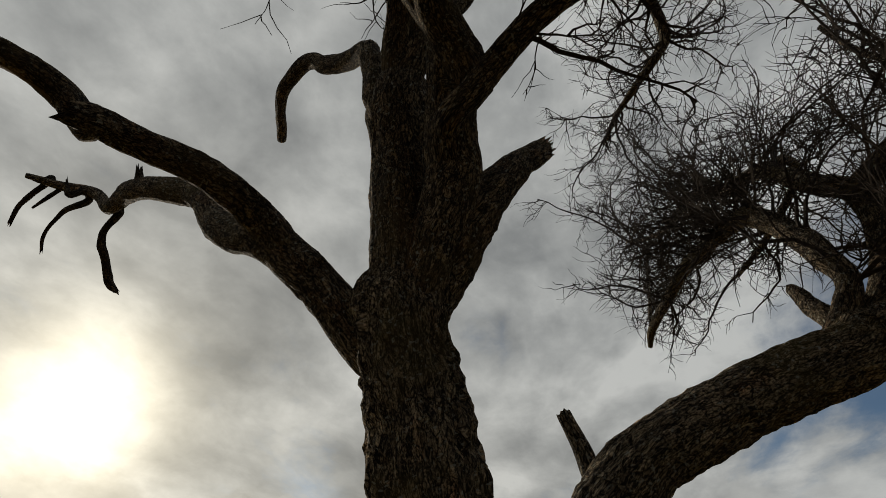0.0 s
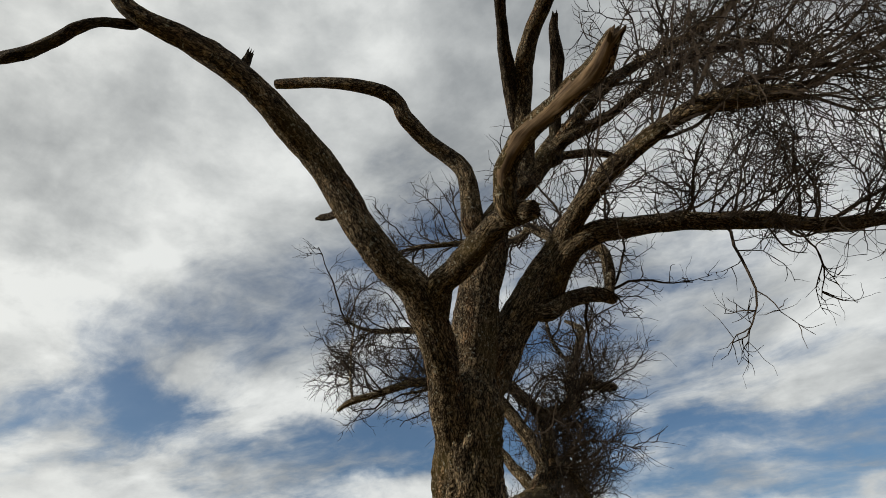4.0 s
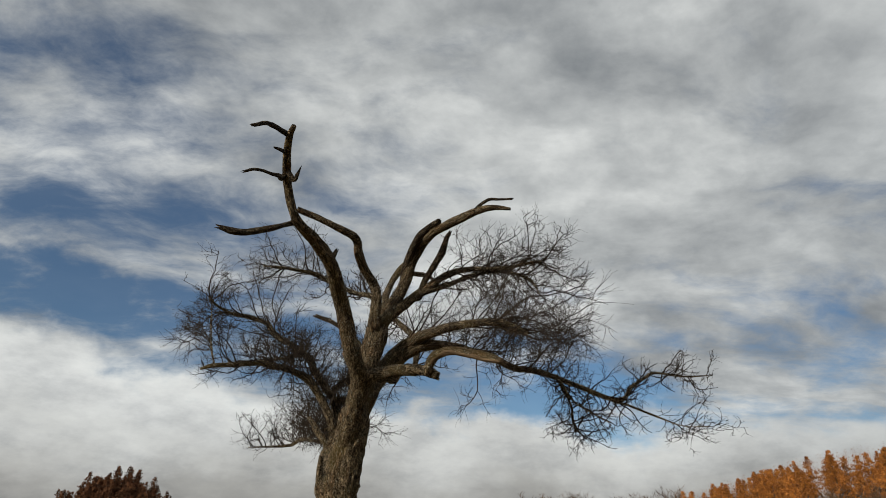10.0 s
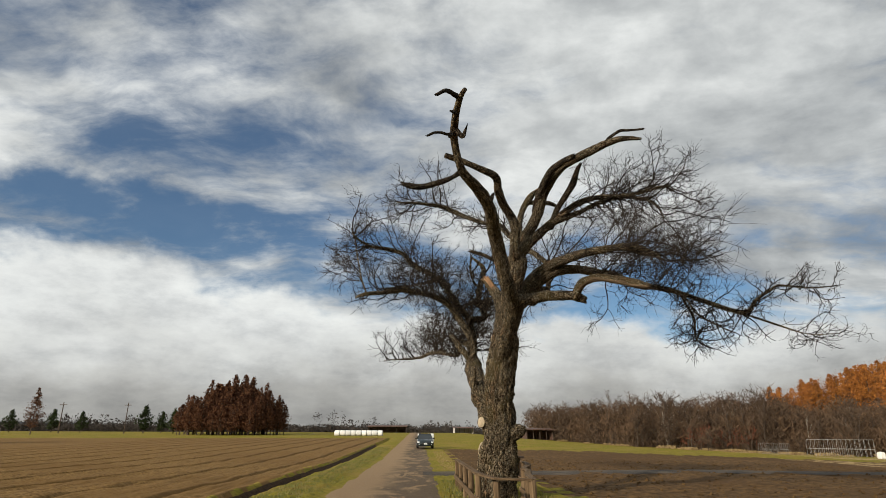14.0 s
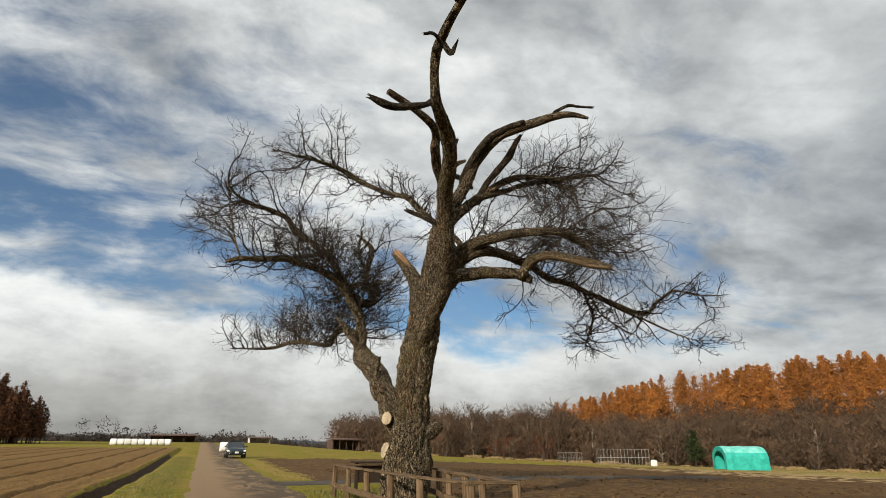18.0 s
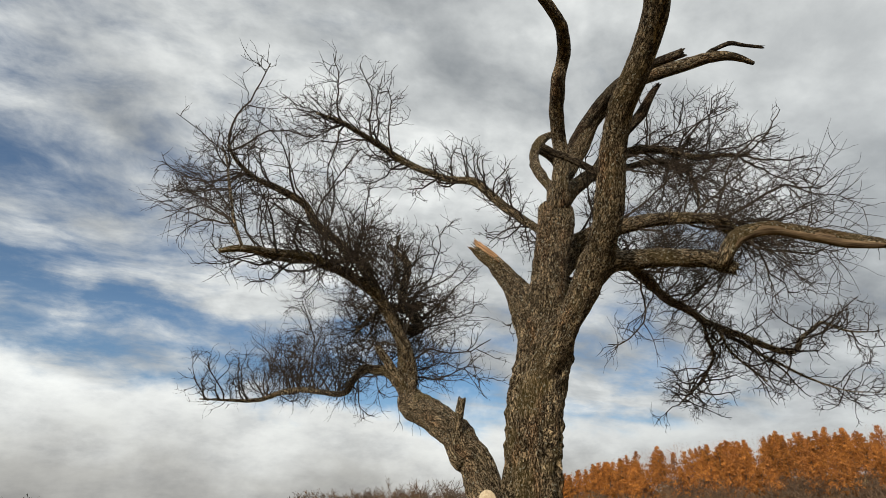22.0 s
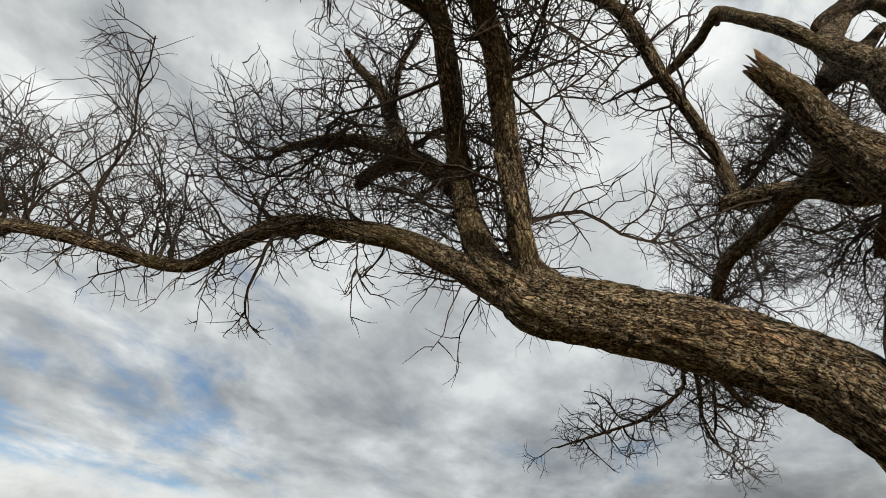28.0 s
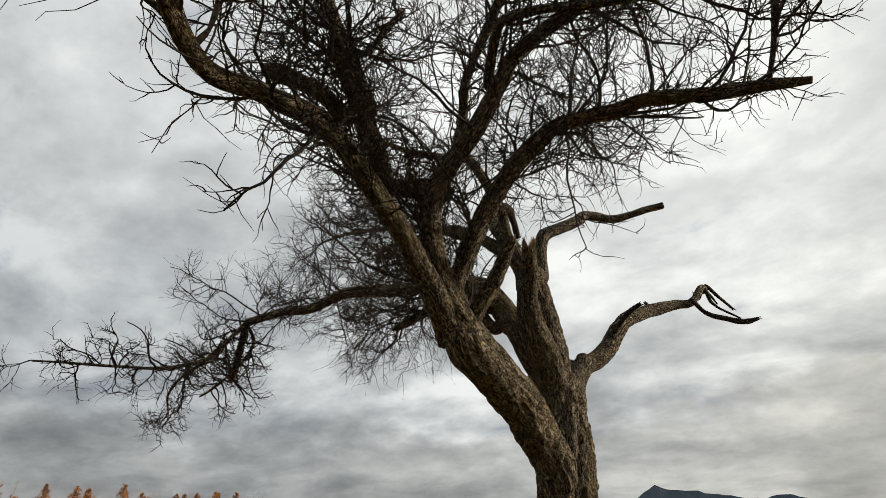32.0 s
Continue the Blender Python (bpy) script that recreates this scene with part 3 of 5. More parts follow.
limb("queen", "queen", [(0.64, -0.42, 7.07, 0.220), (0.71, -0.40, 7.15, 0.194), (0.92, -0.23, 7.72, 0.185), (1.24, -0.26, 8.37, 0.175), (1.43, -0.49, 8.85, 0.164), (1.55, -0.81, 9.31, 0.161), (1.84, -1.24, 9.72, 0.151), (2.30, -1.75, 9.97, 0.127), (2.93, -2.29, 10.11, 0.111), (3.33, -2.57, 10.20, 0.097), (3.57, -2.66, 10.21, 0.083), (3.85, -2.73, 10.20, 0.067), (4.11, -2.77, 10.17, 0.043)],
     LIMB, "", 0.10, 0.0, "limb")
limb("queen_t", "queen_t", [(3.20, -2.49, 10.17, 0.055), (3.18, -2.49, 10.29, 0.050), (3.44, -2.76, 10.42, 0.049), (3.72, -2.88, 10.39, 0.036), (4.06, -3.03, 10.35, 0.030)],
     DEAD, "dead broken limb", 0.10, 0.07, "dead_limb")
limb("queen_l", "queen_l", [(1.39, -0.45, 8.73, 0.140), (1.34, -0.31, 8.81, 0.127), (1.42, -0.89, 9.30, 0.113), (1.60, -1.49, 9.61, 0.106), (1.80, -2.12, 9.66, 0.091), (2.02, -2.73, 9.54, 0.086)],
     DEAD, "dead broken limb", 0.10, 0.07, "dead_limb")
limb("upper", "upper", [(0.64, -0.43, 7.08, 0.201), (0.82, -0.47, 7.37, 0.182), (1.31, -0.38, 7.89, 0.159), (1.90, -0.41, 8.38, 0.134), (2.46, -0.55, 8.83, 0.107), (3.02, -0.66, 9.08, 0.093), (3.54, -0.72, 9.18, 0.079), (4.03, -0.76, 9.19, 0.072), (4.53, -0.85, 9.25, 0.064), (4.90, -0.96, 9.32, 0.057), (5.27, -1.06, 9.38, 0.050), (5.54, -1.13, 9.42, 0.038)],
     LIMB, "", 0.10, 0.0, "limb")
limb("upper_k", "upper_k", [(1.78, -0.40, 8.29, 0.129), (1.82, -0.27, 8.27, 0.117), (1.98, -0.57, 8.73, 0.101), (2.23, -1.06, 9.13, 0.102), (2.36, -1.28, 9.33, 0.108), (2.44, -1.55, 9.66, 0.081), (2.54, -1.69, 9.87, 0.045)],
     DEAD, "dead broken limb", 0.10, 0.07, "dead_limb")
limb("upper_b", "upper_b", [(1.96, -0.42, 8.43, 0.117), (2.00, -0.48, 8.39, 0.106), (2.81, -0.28, 8.80, 0.081), (3.68, -0.29, 9.20, 0.067), (4.49, -0.20, 9.39, 0.061), (5.28, 0.07, 9.43, 0.054), (5.77, 0.36, 9.29, 0.041), (6.04, 0.64, 9.05, 0.027)],
     LIMB, "", 0.10, 0.0, "limb")
limb("bare", "bare", [(0.19, -1.32, 4.88, 0.128), (0.45, -1.75, 5.35, 0.159), (0.81, -1.95, 5.44, 0.158), (1.15, -2.18, 5.47, 0.147), (1.62, -2.54, 5.39, 0.131), (1.88, -2.67, 5.32, 0.126), (2.05, -2.75, 5.22, 0.090)],
     LIMB, "heavy broken limb", 0.13, 0.05, "limb")
limb("bare_up", "bare_up", [(1.86, -2.68, 5.32, 0.114), (1.79, -2.78, 5.33, 0.106), (1.84, -2.89, 5.50, 0.111), (1.94, -3.03, 5.65, 0.112), (2.20, -3.24, 5.72, 0.108), (2.60, -3.51, 5.61, 0.105), (3.03, -3.87, 5.42, 0.099), (3.25, -4.21, 5.25, 0.059)],
     LIMB, "heavy limb, bark flaked off to orange-brown wood below", 0.16, 0.14, "limb", patch=(0.15, 1.1, (-0.5, -0.3, -0.6), 0.72, BARE))
limb("cross", "cross", [(-0.01, -0.20, 3.69, 0.177), (0.21, -0.28, 4.34, 0.222), (0.60, 0.08, 5.57, 0.256), (0.83, 0.09, 5.87, 0.246), (1.16, 0.15, 6.42, 0.229), (1.44, 0.12, 6.76, 0.209), (1.87, -0.18, 7.03, 0.163), (2.32, -0.59, 7.10, 0.152), (2.72, -0.84, 7.18, 0.133), (3.49, -1.16, 7.24, 0.114), (3.99, -1.25, 7.27, 0.112), (4.49, -1.23, 7.13, 0.128), (4.92, -1.22, 6.99, 0.079)],
     LIMB, "", 0.10, 0.0, "limb")
limb("long", "long", [(1.10, 0.15, 6.35, 0.253), (1.20, 0.33, 6.27, 0.230), (1.44, 0.20, 6.57, 0.207), (1.75, 0.06, 6.76, 0.185), (2.16, 0.10, 6.87, 0.159), (2.80, 0.41, 6.99, 0.142), (3.42, 0.66, 6.99, 0.135), (4.33, 1.16, 6.99, 0.123), (5.21, 1.40, 6.72, 0.106), (5.99, 1.63, 6.73, 0.096), (6.87, 1.87, 6.59, 0.090)],
     LIMB, "", 0.10, 0.0, "limb")
limb("hawk", "hawk", [(0.88, 0.10, 5.97, 0.133), (1.20, 0.12, 5.79, 0.120), (1.38, 0.49, 6.12, 0.132), (1.67, 0.90, 6.37, 0.117), (1.88, 1.23, 6.50, 0.111), (1.95, 1.46, 6.55, 0.092)],
     LIMB, "", 0.10, 0.0, "limb")
limb("stub", "stub", [(0.10, -0.29, 3.98, 0.168), (0.12, -0.30, 4.41, 0.252), (0.22, -0.00, 5.03, 0.290), (0.24, 0.34, 5.55, 0.256), (0.15, 0.62, 6.00, 0.193), (0.00, 0.80, 6.35, 0.165), (-0.18, 1.11, 6.78, 0.122)],
     LIMB, "broken stub with raw orange wood at the tip", 0.14, 0.16, "stub", patch=(0.80, 1.2, (-0.3, -0.7, 0.6), 0.78, RAW))
limb("thumb", "thumb", [(-0.17, -2.72, 6.08, 0.087), (-0.13, -2.74, 6.09, 0.079), (-0.25, -2.68, 6.22, 0.067), (-0.48, -2.57, 6.42, 0.055), (-0.68, -2.49, 6.55, 0.055), (-0.85, -2.41, 6.62, 0.048), (-1.03, -2.39, 6.68, 0.042)],
     DEAD, "dead broken limb", 0.10, 0.07, "dead_limb")
limb("curl", "curl", [(0.64, -0.43, 7.08, 0.117), (0.83, -0.07, 7.83, 0.088), (0.86, 0.27, 8.41, 0.105), (1.07, 0.70, 9.18, 0.105), (1.39, 0.84, 9.76, 0.101), (1.61, 0.79, 9.97, 0.077), (1.89, 0.74, 10.12, 0.053)],
     LIMB, "", 0.10, 0.0, "limb")
limb("curl_h", "curl_h", [(1.30, 0.81, 9.60, 0.091), (1.28, 0.91, 9.57, 0.083), (1.87, 1.18, 9.71, 0.085), (2.33, 1.54, 9.81, 0.073), (2.78, 2.18, 9.92, 0.046)],
     LIMB, "", 0.10, 0.0, "limb")
limb("left", "left", [(-0.13, 0.19, 0.70, 0.229), (-0.14, 0.58, 1.59, 0.264), (-0.31, 1.08, 2.65, 0.278), (-0.42, 1.24, 2.86, 0.296), (-0.41, 1.61, 3.23, 0.286), (-0.47, 2.37, 3.62, 0.286), (-0.45, 3.51, 4.06, 0.288), (-0.44, 3.75, 4.24, 0.278), (-0.40, 3.88, 4.41, 0.182)],
     BARK, "leaning second stem", 0.14, 0.0, "limb", 0.01)
limb("left_up", "left_up", [(-0.63, 3.40, 4.10, 0.112), (-0.39, 3.78, 4.74, 0.116), (-0.52, 3.79, 5.20, 0.138), (-0.75, 3.79, 5.63, 0.134), (-1.07, 3.77, 6.13, 0.132), (-1.47, 3.71, 6.56, 0.120), (-2.03, 3.74, 6.82, 0.102), (-2.73, 3.49, 6.92, 0.104), (-3.10, 3.43, 6.96, 0.090), (-3.84, 3.22, 6.81, 0.085), (-4.49, 3.10, 6.69, 0.068), (-4.86, 3.10, 6.56, 0.041)],
     LIMB, "", 0.10, 0.0, "limb")
limb("left_a", "left_a", [(-0.59, 3.51, 4.10, 0.125), (-0.46, 4.13, 4.68, 0.158), (-0.39, 4.36, 5.38, 0.144), (-0.55, 4.44, 6.08, 0.131), (-0.94, 4.38, 6.59, 0.124), (-1.32, 4.35, 7.08, 0.118), (-1.54, 4.36, 7.42, 0.109), (-1.89, 4.41, 7.75, 0.110), (-2.78, 4.28, 8.24, 0.108), (-3.15, 4.14, 8.61, 0.089), (-3.83, 3.94, 8.75, 0.074), (-4.39, 3.77, 8.78, 0.060), (-4.86, 3.48, 8.96, 0.046), (-5.09, 3.24, 9.12, 0.034)],
     LIMB, "", 0.10, 0.0, "limb")
limb("left_c", "left_c", [(-1.48, 4.35, 7.32, 0.077), (-1.36, 4.42, 7.40, 0.070), (-1.51, 4.57, 7.60, 0.070), (-1.75, 4.85, 7.74, 0.071), (-1.98, 4.98, 7.72, 0.070), (-2.49, 4.94, 7.59, 0.058), (-3.12, 4.78, 7.39, 0.054), (-3.45, 4.68, 7.34, 0.045), (-3.74, 4.59, 7.30, 0.037), (-3.98, 4.49, 7.29, 0.030)],
     LIMB, "", 0.10, 0.0, "limb")
limb("left_b", "left_b", [(-4.45, 3.10, 6.70, 0.034), (-4.46, 3.08, 6.75, 0.031), (-4.68, 3.23, 7.34, 0.032), (-4.90, 3.44, 8.28, 0.030), (-5.03, 3.63, 8.94, 0.027), (-5.21, 3.80, 9.43, 0.018)],
     LIMB, "", 0.10, 0.0, "limb")
limb("left_s", "left_s", [(-0.45, 3.47, 4.05, 0.066), (-0.49, 3.49, 3.97, 0.060), (-0.49, 3.60, 4.18, 0.096), (-0.57, 3.68, 4.32, 0.106), (-0.68, 3.68, 4.54, 0.106), (-0.88, 3.70, 4.78, 0.099), (-1.08, 3.74, 5.05, 0.094), (-1.27, 3.76, 5.30, 0.060)],
     LIMB, "pale broken stub", 0.14, 0.05, "stub")
limb("left_n", "left_n", [(-0.53, 4.42, 6.00, 0.142), (0.09, 4.67, 6.17, 0.129), (0.13, 4.93, 6.51, 0.151), (0.12, 5.18, 6.74, 0.138), (0.04, 5.53, 7.00, 0.116), (-0.15, 5.96, 7.12, 0.090), (-0.40, 6.30, 7.06, 0.080), (-0.67, 6.56, 6.80, 0.061), (-0.89, 6.77, 6.52, 0.034)],
     LIMB, "", 0.10, 0.0, "limb")
limb("left_q", "left_q", [(0.05, 5.39, 6.92, 0.115), (-0.08, 5.36, 6.91, 0.122), (0.05, 5.65, 7.59, 0.111), (0.27, 5.99, 8.52, 0.100), (0.08, 6.28, 8.93, 0.071), (-0.20, 6.51, 9.25, 0.040)],
     LIMB, "", 0.10, 0.0, "limb")
limb("left_r", "left_r", [(0.08, 5.69, 7.69, 0.051), (-0.15, 5.56, 7.78, 0.047), (-0.30, 5.47, 8.10, 0.039), (-0.35, 5.34, 8.42, 0.040), (-0.33, 5.12, 8.91, 0.033)],
     LIMB, "", 0.10, 0.0, "limb")
limb("left_e", "left_e", [(0.09, 5.43, 6.85, 0.113), (0.41, 5.34, 7.06, 0.116), (0.36, 5.66, 7.06, 0.101), (0.41, 6.02, 7.08, 0.110), (0.62, 6.34, 7.14, 0.116), (0.75, 6.51, 7.17, 0.078)],
     LIMB, "", 0.10, 0.0, "limb")
limb("left_p", "left_p", [(-0.50, 1.31, 2.84, 0.064), (-0.58, 1.22, 2.99, 0.104), (-0.65, 1.14, 3.13, 0.092), (-0.65, 1.07, 3.40, 0.084), (-0.65, 0.97, 3.72, 0.070)],
     BARK, "pointed dead stub", 0.10, 0.03, "stub")
limb("west", "west", [(1.94, 1.20, 6.42, 0.065), (2.00, 1.27, 6.89, 0.104), (1.94, 1.35, 7.48, 0.095), (1.51, 1.63, 7.99, 0.090), (1.12, 1.89, 8.41, 0.104), (0.79, 2.06, 8.79, 0.101), (0.47, 2.31, 9.22, 0.099), (-0.00, 2.89, 9.53, 0.083), (-0.72, 3.33, 9.95, 0.085), (-1.19, 3.52, 10.25, 0.086), (-1.71, 3.48, 10.44, 0.073), (-2.71, 2.99, 10.36, 0.052), (-3.39, 2.78, 10.27, 0.029)],
     LIMB, "", 0.10, 0.0, "limb")
limb("left_h", "left_h", [(-0.35, 3.74, 4.17, 0.227), (-0.41, 4.47, 4.70, 0.137), (-0.45, 5.14, 5.13, 0.125), (-0.59, 5.87, 5.36, 0.120), (-0.71, 6.56, 5.47, 0.113), (-0.70, 7.29, 5.31, 0.098), (-0.74, 7.92, 5.13, 0.080), (-1.24, 8.73, 5.27, 0.077), (-1.59, 9.51, 5.44, 0.081), (-1.99, 10.60, 5.53, 0.084), (-2.43, 12.06, 5.51, 0.070), (-3.34, 11.97, 5.42, 0.042), (-4.23, 11.73, 5.33, 0.022)],
     LIMB, "", 0.10, 0.0, "limb")
limb("far", "far", [(6.87, 1.87, 6.59, 0.049), (8.55, 1.75, 5.94, 0.044), (9.23, 1.75, 5.77, 0.038), (10.08, 1.58, 5.42, 0.031), (10.71, 1.09, 5.04, 0.018), (11.48, 0.69, 4.98, 0.014)],
     LIMB, "", 0.10, 0.0, "limb")
limb("far_b", "far_b", [(6.87, 1.87, 6.59, 0.043), (6.95, 1.52, 6.22, 0.039), (7.27, 1.56, 5.74, 0.029), (8.13, 1.59, 5.29, 0.029), (8.53, 1.64, 5.13, 0.020)],
     LIMB, "", 0.10, 0.0, "limb")
limb("far_c", "far_c", [(6.87, 1.87, 6.59, 0.055), (7.22, 2.07, 6.10, 0.050), (7.41, 2.19, 5.78, 0.040), (7.74, 2.94, 5.38, 0.042), (8.21, 3.77, 5.27, 0.032), (9.09, 5.12, 5.19, 0.023)],
     LIMB, "", 0.10, 0.0, "limb")
limb("far_d", "far_d", [(6.87, 1.87, 6.59, 0.083), (8.43, 0.92, 5.73, 0.076), (8.88, 0.69, 6.11, 0.057), (9.34, 0.57, 6.40, 0.047), (9.74, 0.57, 6.58, 0.038), (10.73, 0.59, 6.52, 0.029), (11.51, 0.49, 6.57, 0.019)],
     LIMB, "", 0.10, 0.0, "limb")

limb("burl", "burl", [(0.18, -0.16, 1.72, 0.220), (0.50, -0.28, 1.84, 0.200), (0.64, -0.33, 1.92, 0.130), (0.68, -0.34, 1.98, 0.040)], BARK, "swollen knot on the trunk", 0.16, 0.0, "burl", 0.0)


def sawn(p, way, r, ln):
    """The stub of a sawn-off branch with its pale face."""
    p, way = np.array(p), np.array(way) / np.linalg.norm(way)
    s = limb_mesh("sawn_stub", [p - way * ln, p - way * ln * 0.5, p], [r * 1.25, r * 1.1, r], BARK, 0.08, 77, 18, 0.0, 0.0)
    under(s, tree, "sawn-off branch stub")
    f = limb_mesh("sawn_face", [p - way * 0.01, p + way * 0.006, p + way * 0.012], [r * 0.93, r * 0.93, r * 0.90], CUT, 0.02, 78, 18, 0.0, 0.0)
    f.parent = s
    tagged(f, "pale sawn face")


sawn((-0.52, 0.42, 2.10), (-0.75, -0.62, 0.12), 0.165, 0.5)
sawn((-0.55, 0.32, 1.32), (-0.93, -0.28, 0.22), 0.20, 0.4)


def live(key, seed, f0, f1, every, length, r0=0.027, ang=1.05, up=0.05, push=(0, 0, 0), lv2=0.21, lv3=0.165, l2=0.52, l3=0.62, kink=0.24):
    """Live twigs along the stretch f0..f1 of a limb."""
    rng = np.random.RandomState(seed)
    c, r = CURVES[key]
    n = len(c)
    i0, i1 = int(f0 * (n - 1)), max(int(f1 * (n - 1)), int(f0 * (n - 1)) + 1)
    L = np.linalg.norm(np.diff(c[i0:i1 + 1], axis=0), axis=1).sum()
    polys, first = [], []
    for _ in range(max(1, int(L / every))):
        f = rng.uniform(i0, i1)
        i = min(int(f), n - 2)
        s = c[i] + (c[i + 1] - c[i]) * (f - i)
        d = side(rng, c[i + 1] - c[i], rng.normal(ang, 0.3)) + np.array(push)
        ln = length * rng.uniform(0.4, 1.2)
        first.append(shoot(rng, s, d, ln, max(0.006, min(r0 * ln / length, r[i] * 0.8)), up, kink, 10))
    polys += first
    bush(rng, polys, first, [(lv2, length * l2, 0.0112, 0.92, up * 0.8, 0.25, 7), (lv3, length * l2 * l3, 0.0068, 0.92, up * 0.5, 0.28, 5)])
    v, fc = tubes(polys)
    ob = mesh_object("twig_spray", v, fc, TWIG)
    under(ob, tree, "bare dark twigs")
    ob["kind"] = "stuff"
    return ob


live("west", 1, 0.62, 1.0, 0.12, 1.7, push=(-0.6, 0.1, 0.1))
live("west", 2, 0.20, 0.62, 0.20, 1.15, up=0.11)
live("west", 22, 0.10, 0.32, 0.17, 1.2, push=(-0.5, 0.2, 0))
live("left_a", 3, 0.40, 1.0, 0.17, 1.9, push=(-0.35, 0, 0.2))
live("left_a", 33, 0.82, 1.0, 0.14, 1.5, push=(-0.5, -0.2, 0.1))
live("left_b", 4, 0.20, 0.55, 0.16, 2.1, push=(-1.3, 0.2, 0.0), up=0.03)
live("left_b", 39, 0.55, 1.0, 0.17, 1.3, push=(-0.6, -0.2, 0.15))
live("left_up", 5, 0.35, 0.95, 0.16, 1.8, up=0.10, push=(0, 0, 0.55))
live("left_h", 6, 0.15, 1.0, 0.16, 1.5, up=0.09, push=(-0.3, 0.1, 0.7))
live("left_h", 43, 0.42, 0.85, 0.17, 2.4, up=0.08, push=(0.1, 0.1, 1.3))
live("left_h", 38, 0.16, 0.38, 0.16, 1.4, up=-0.01, push=(-0.2, 0.6, -0.85))
live("left_n", 7, 0.25, 1.0, 0.24, 1.9, up=0.06)
live("left_q", 9, 0.3, 1.0, 0.2, 1.6)
live("left_c", 26, 0.2, 1.0, 0.18, 1.4)
live("left_up", 10, 0.12, 0.40, 0.24, 2.0, push=(0.7, 0.7, 0.25), up=0.04)
live("left_a", 25, 0.15, 0.45, 0.26, 2.3, push=(0.5, 0.4, 0.0), up=0.03)
live("left_up", 35, 0.28, 0.52, 0.24, 2.1, push=(0.5, -0.8, 0.35), up=0.04)
live("left_up", 36, 0.45, 0.74, 0.19, 1.7, push=(-0.1, -0.9, 0.1), up=0.04)
live("left_n", 37, 0.30, 1.0, 0.20, 2.2, push=(1.0, 0.7, -0.1), up=0.02)
live("left_a", 41, 0.08, 0.30, 0.20, 2.2, push=(1.2, 0.3, 0.2), up=0.03)
live("west", 40, 0.30, 0.56, 0.14, 0.95, push=(-0.1, -0.2, 0.6), up=0.10)
live("left_up", 45, 0.14, 0.60, 0.20, 2.0, push=(0.9, -0.9, 0.3), up=0.03)
live("left_n", 46, 0.20, 0.90, 0.20, 1.9, push=(0.9, -0.9, 0.35), up=0.03)
live("upper", 47, 0.50, 1.0, 0.23, 1.8, push=(0.8, -0.5, 0.1), up=0.03)
live("left_r", 27, 0.3, 1.0, 0.2, 0.9)
live("upper", 11, 0.38, 1.0, 0.19, 1.25, up=0.02, push=(0.2, -0.5, -0.3))
live("upper_b", 44, 0.40, 1.0, 0.21, 1.9, push=(0.6, 0.5, 0.2), up=0.06)
live("upper_b", 12, 0.3, 1.0, 0.20, 2.1, push=(0.6, -0.5, -0.6), up=0.02)
live("cross", 13, 0.45, 1.0, 0.20, 2.0, push=(0.8, -0.3, 0.2), r0=0.03, up=0.04)
live("cross", 24, 0.75, 1.0, 0.19, 3.1, push=(1.5, -0.2, 0.1), r0=0.032, up=0.03)
live("long", 14, 0.34, 1.0, 0.19, 2.0, up=0.10)
live("long", 42, 0.20, 0.60, 0.19, 1.3, push=(0.3, -0.2, 0.3), up=0.08)
live("long", 34, 0.40, 0.95, 0.24, 2.4, push=(0.5, -0.8, 0.5))
live("far", 15, 0.0, 1.0, 0.13, 1.2, up=0.07)
live("far_b", 16, 0.1, 1.0, 0.13, 1.0, up=0.02)
live("far_c", 17, 0.1, 1.0, 0.12, 1.2, up=0.03)
live("far_d", 18, 0.2, 1.0, 0.12, 1.1, up=0.06)
live("hawk", 19, 0.5, 1.0, 0.13, 1.4, push=(0.3, 0.4, 0.1))


# ---- ground: one sheet, its section drawn across the road ----
def rise(x, y):
    """Gentle lie of the land."""
    e = np.clip(x - 12, 0, None)
    return -0.019 * np.minimum(e, 70) + 0.016 * np.clip(y - 25, 0, 150) * np.clip(1 - e / 40, 0, 1)


def section(x):
    """Height across the road: road, verge, ditch and the bedded field."""
    z = np.zeros_like(x)
    z += 0.07 * np.exp(-((x + 6.2) / 0.8) ** 2)
    z -= 0.40 * np.exp(-((x + 7.8) / 0.42) ** 4)
    f = (x < -8.6)
    z += np.where(f, -0.04 - 0.24 * np.exp(-(((x + 8.6) % 3.0 - 1.5) / 0.13) ** 2), 0)
    z += np.where(x > 0.3, 0.03 * np.sin(x * 1.3) * np.clip(x - 0.3, 0, 1), 0)
    return z


gx = np.concatenate([-np.geomspace(2500, 45, 18), np.arange(-44.6, -8.6, 0.11), np.arange(-8.6, -0.5, 0.12), np.arange(-0.5, 40, 0.5), np.geomspace(41, 2500, 26)])
gy = np.concatenate([-np.geomspace(2500, 30, 14), np.arange(-28, 60, 0.6), np.arange(60, 130, 2.5), np.geomspace(132, 2500, 22)])
GX, GY = np.meshgrid(gx, gy, indexing="ij")
near_f = np.clip((100 - GY) / 6, 0, 1)
GZ = rise(GX, GY) + section(GX + np.where(GX < -9.5, 0.10 * np.sin(GY * 0.55) + 0.07 * np.sin(GY * 1.3 + GX), 0)) * near_f
rng = np.random.RandomState(3)
rough_n = rng.normal(0, 1, GX.shape)
soft = (rough_n + np.roll(rough_n, 1, 0) + np.roll(rough_n, 1, 1) + np.roll(rough_n, 2, 1)) / 4
dist = np.hypot(GX + 2, GY + 5)
wild = np.where((GX > 1.2) | (GX < -5.6), 0.05, 0.008)
GZ += soft * wild * np.clip(1.2 - dist / 70, 0, 1)
ni, nj = GX.shape
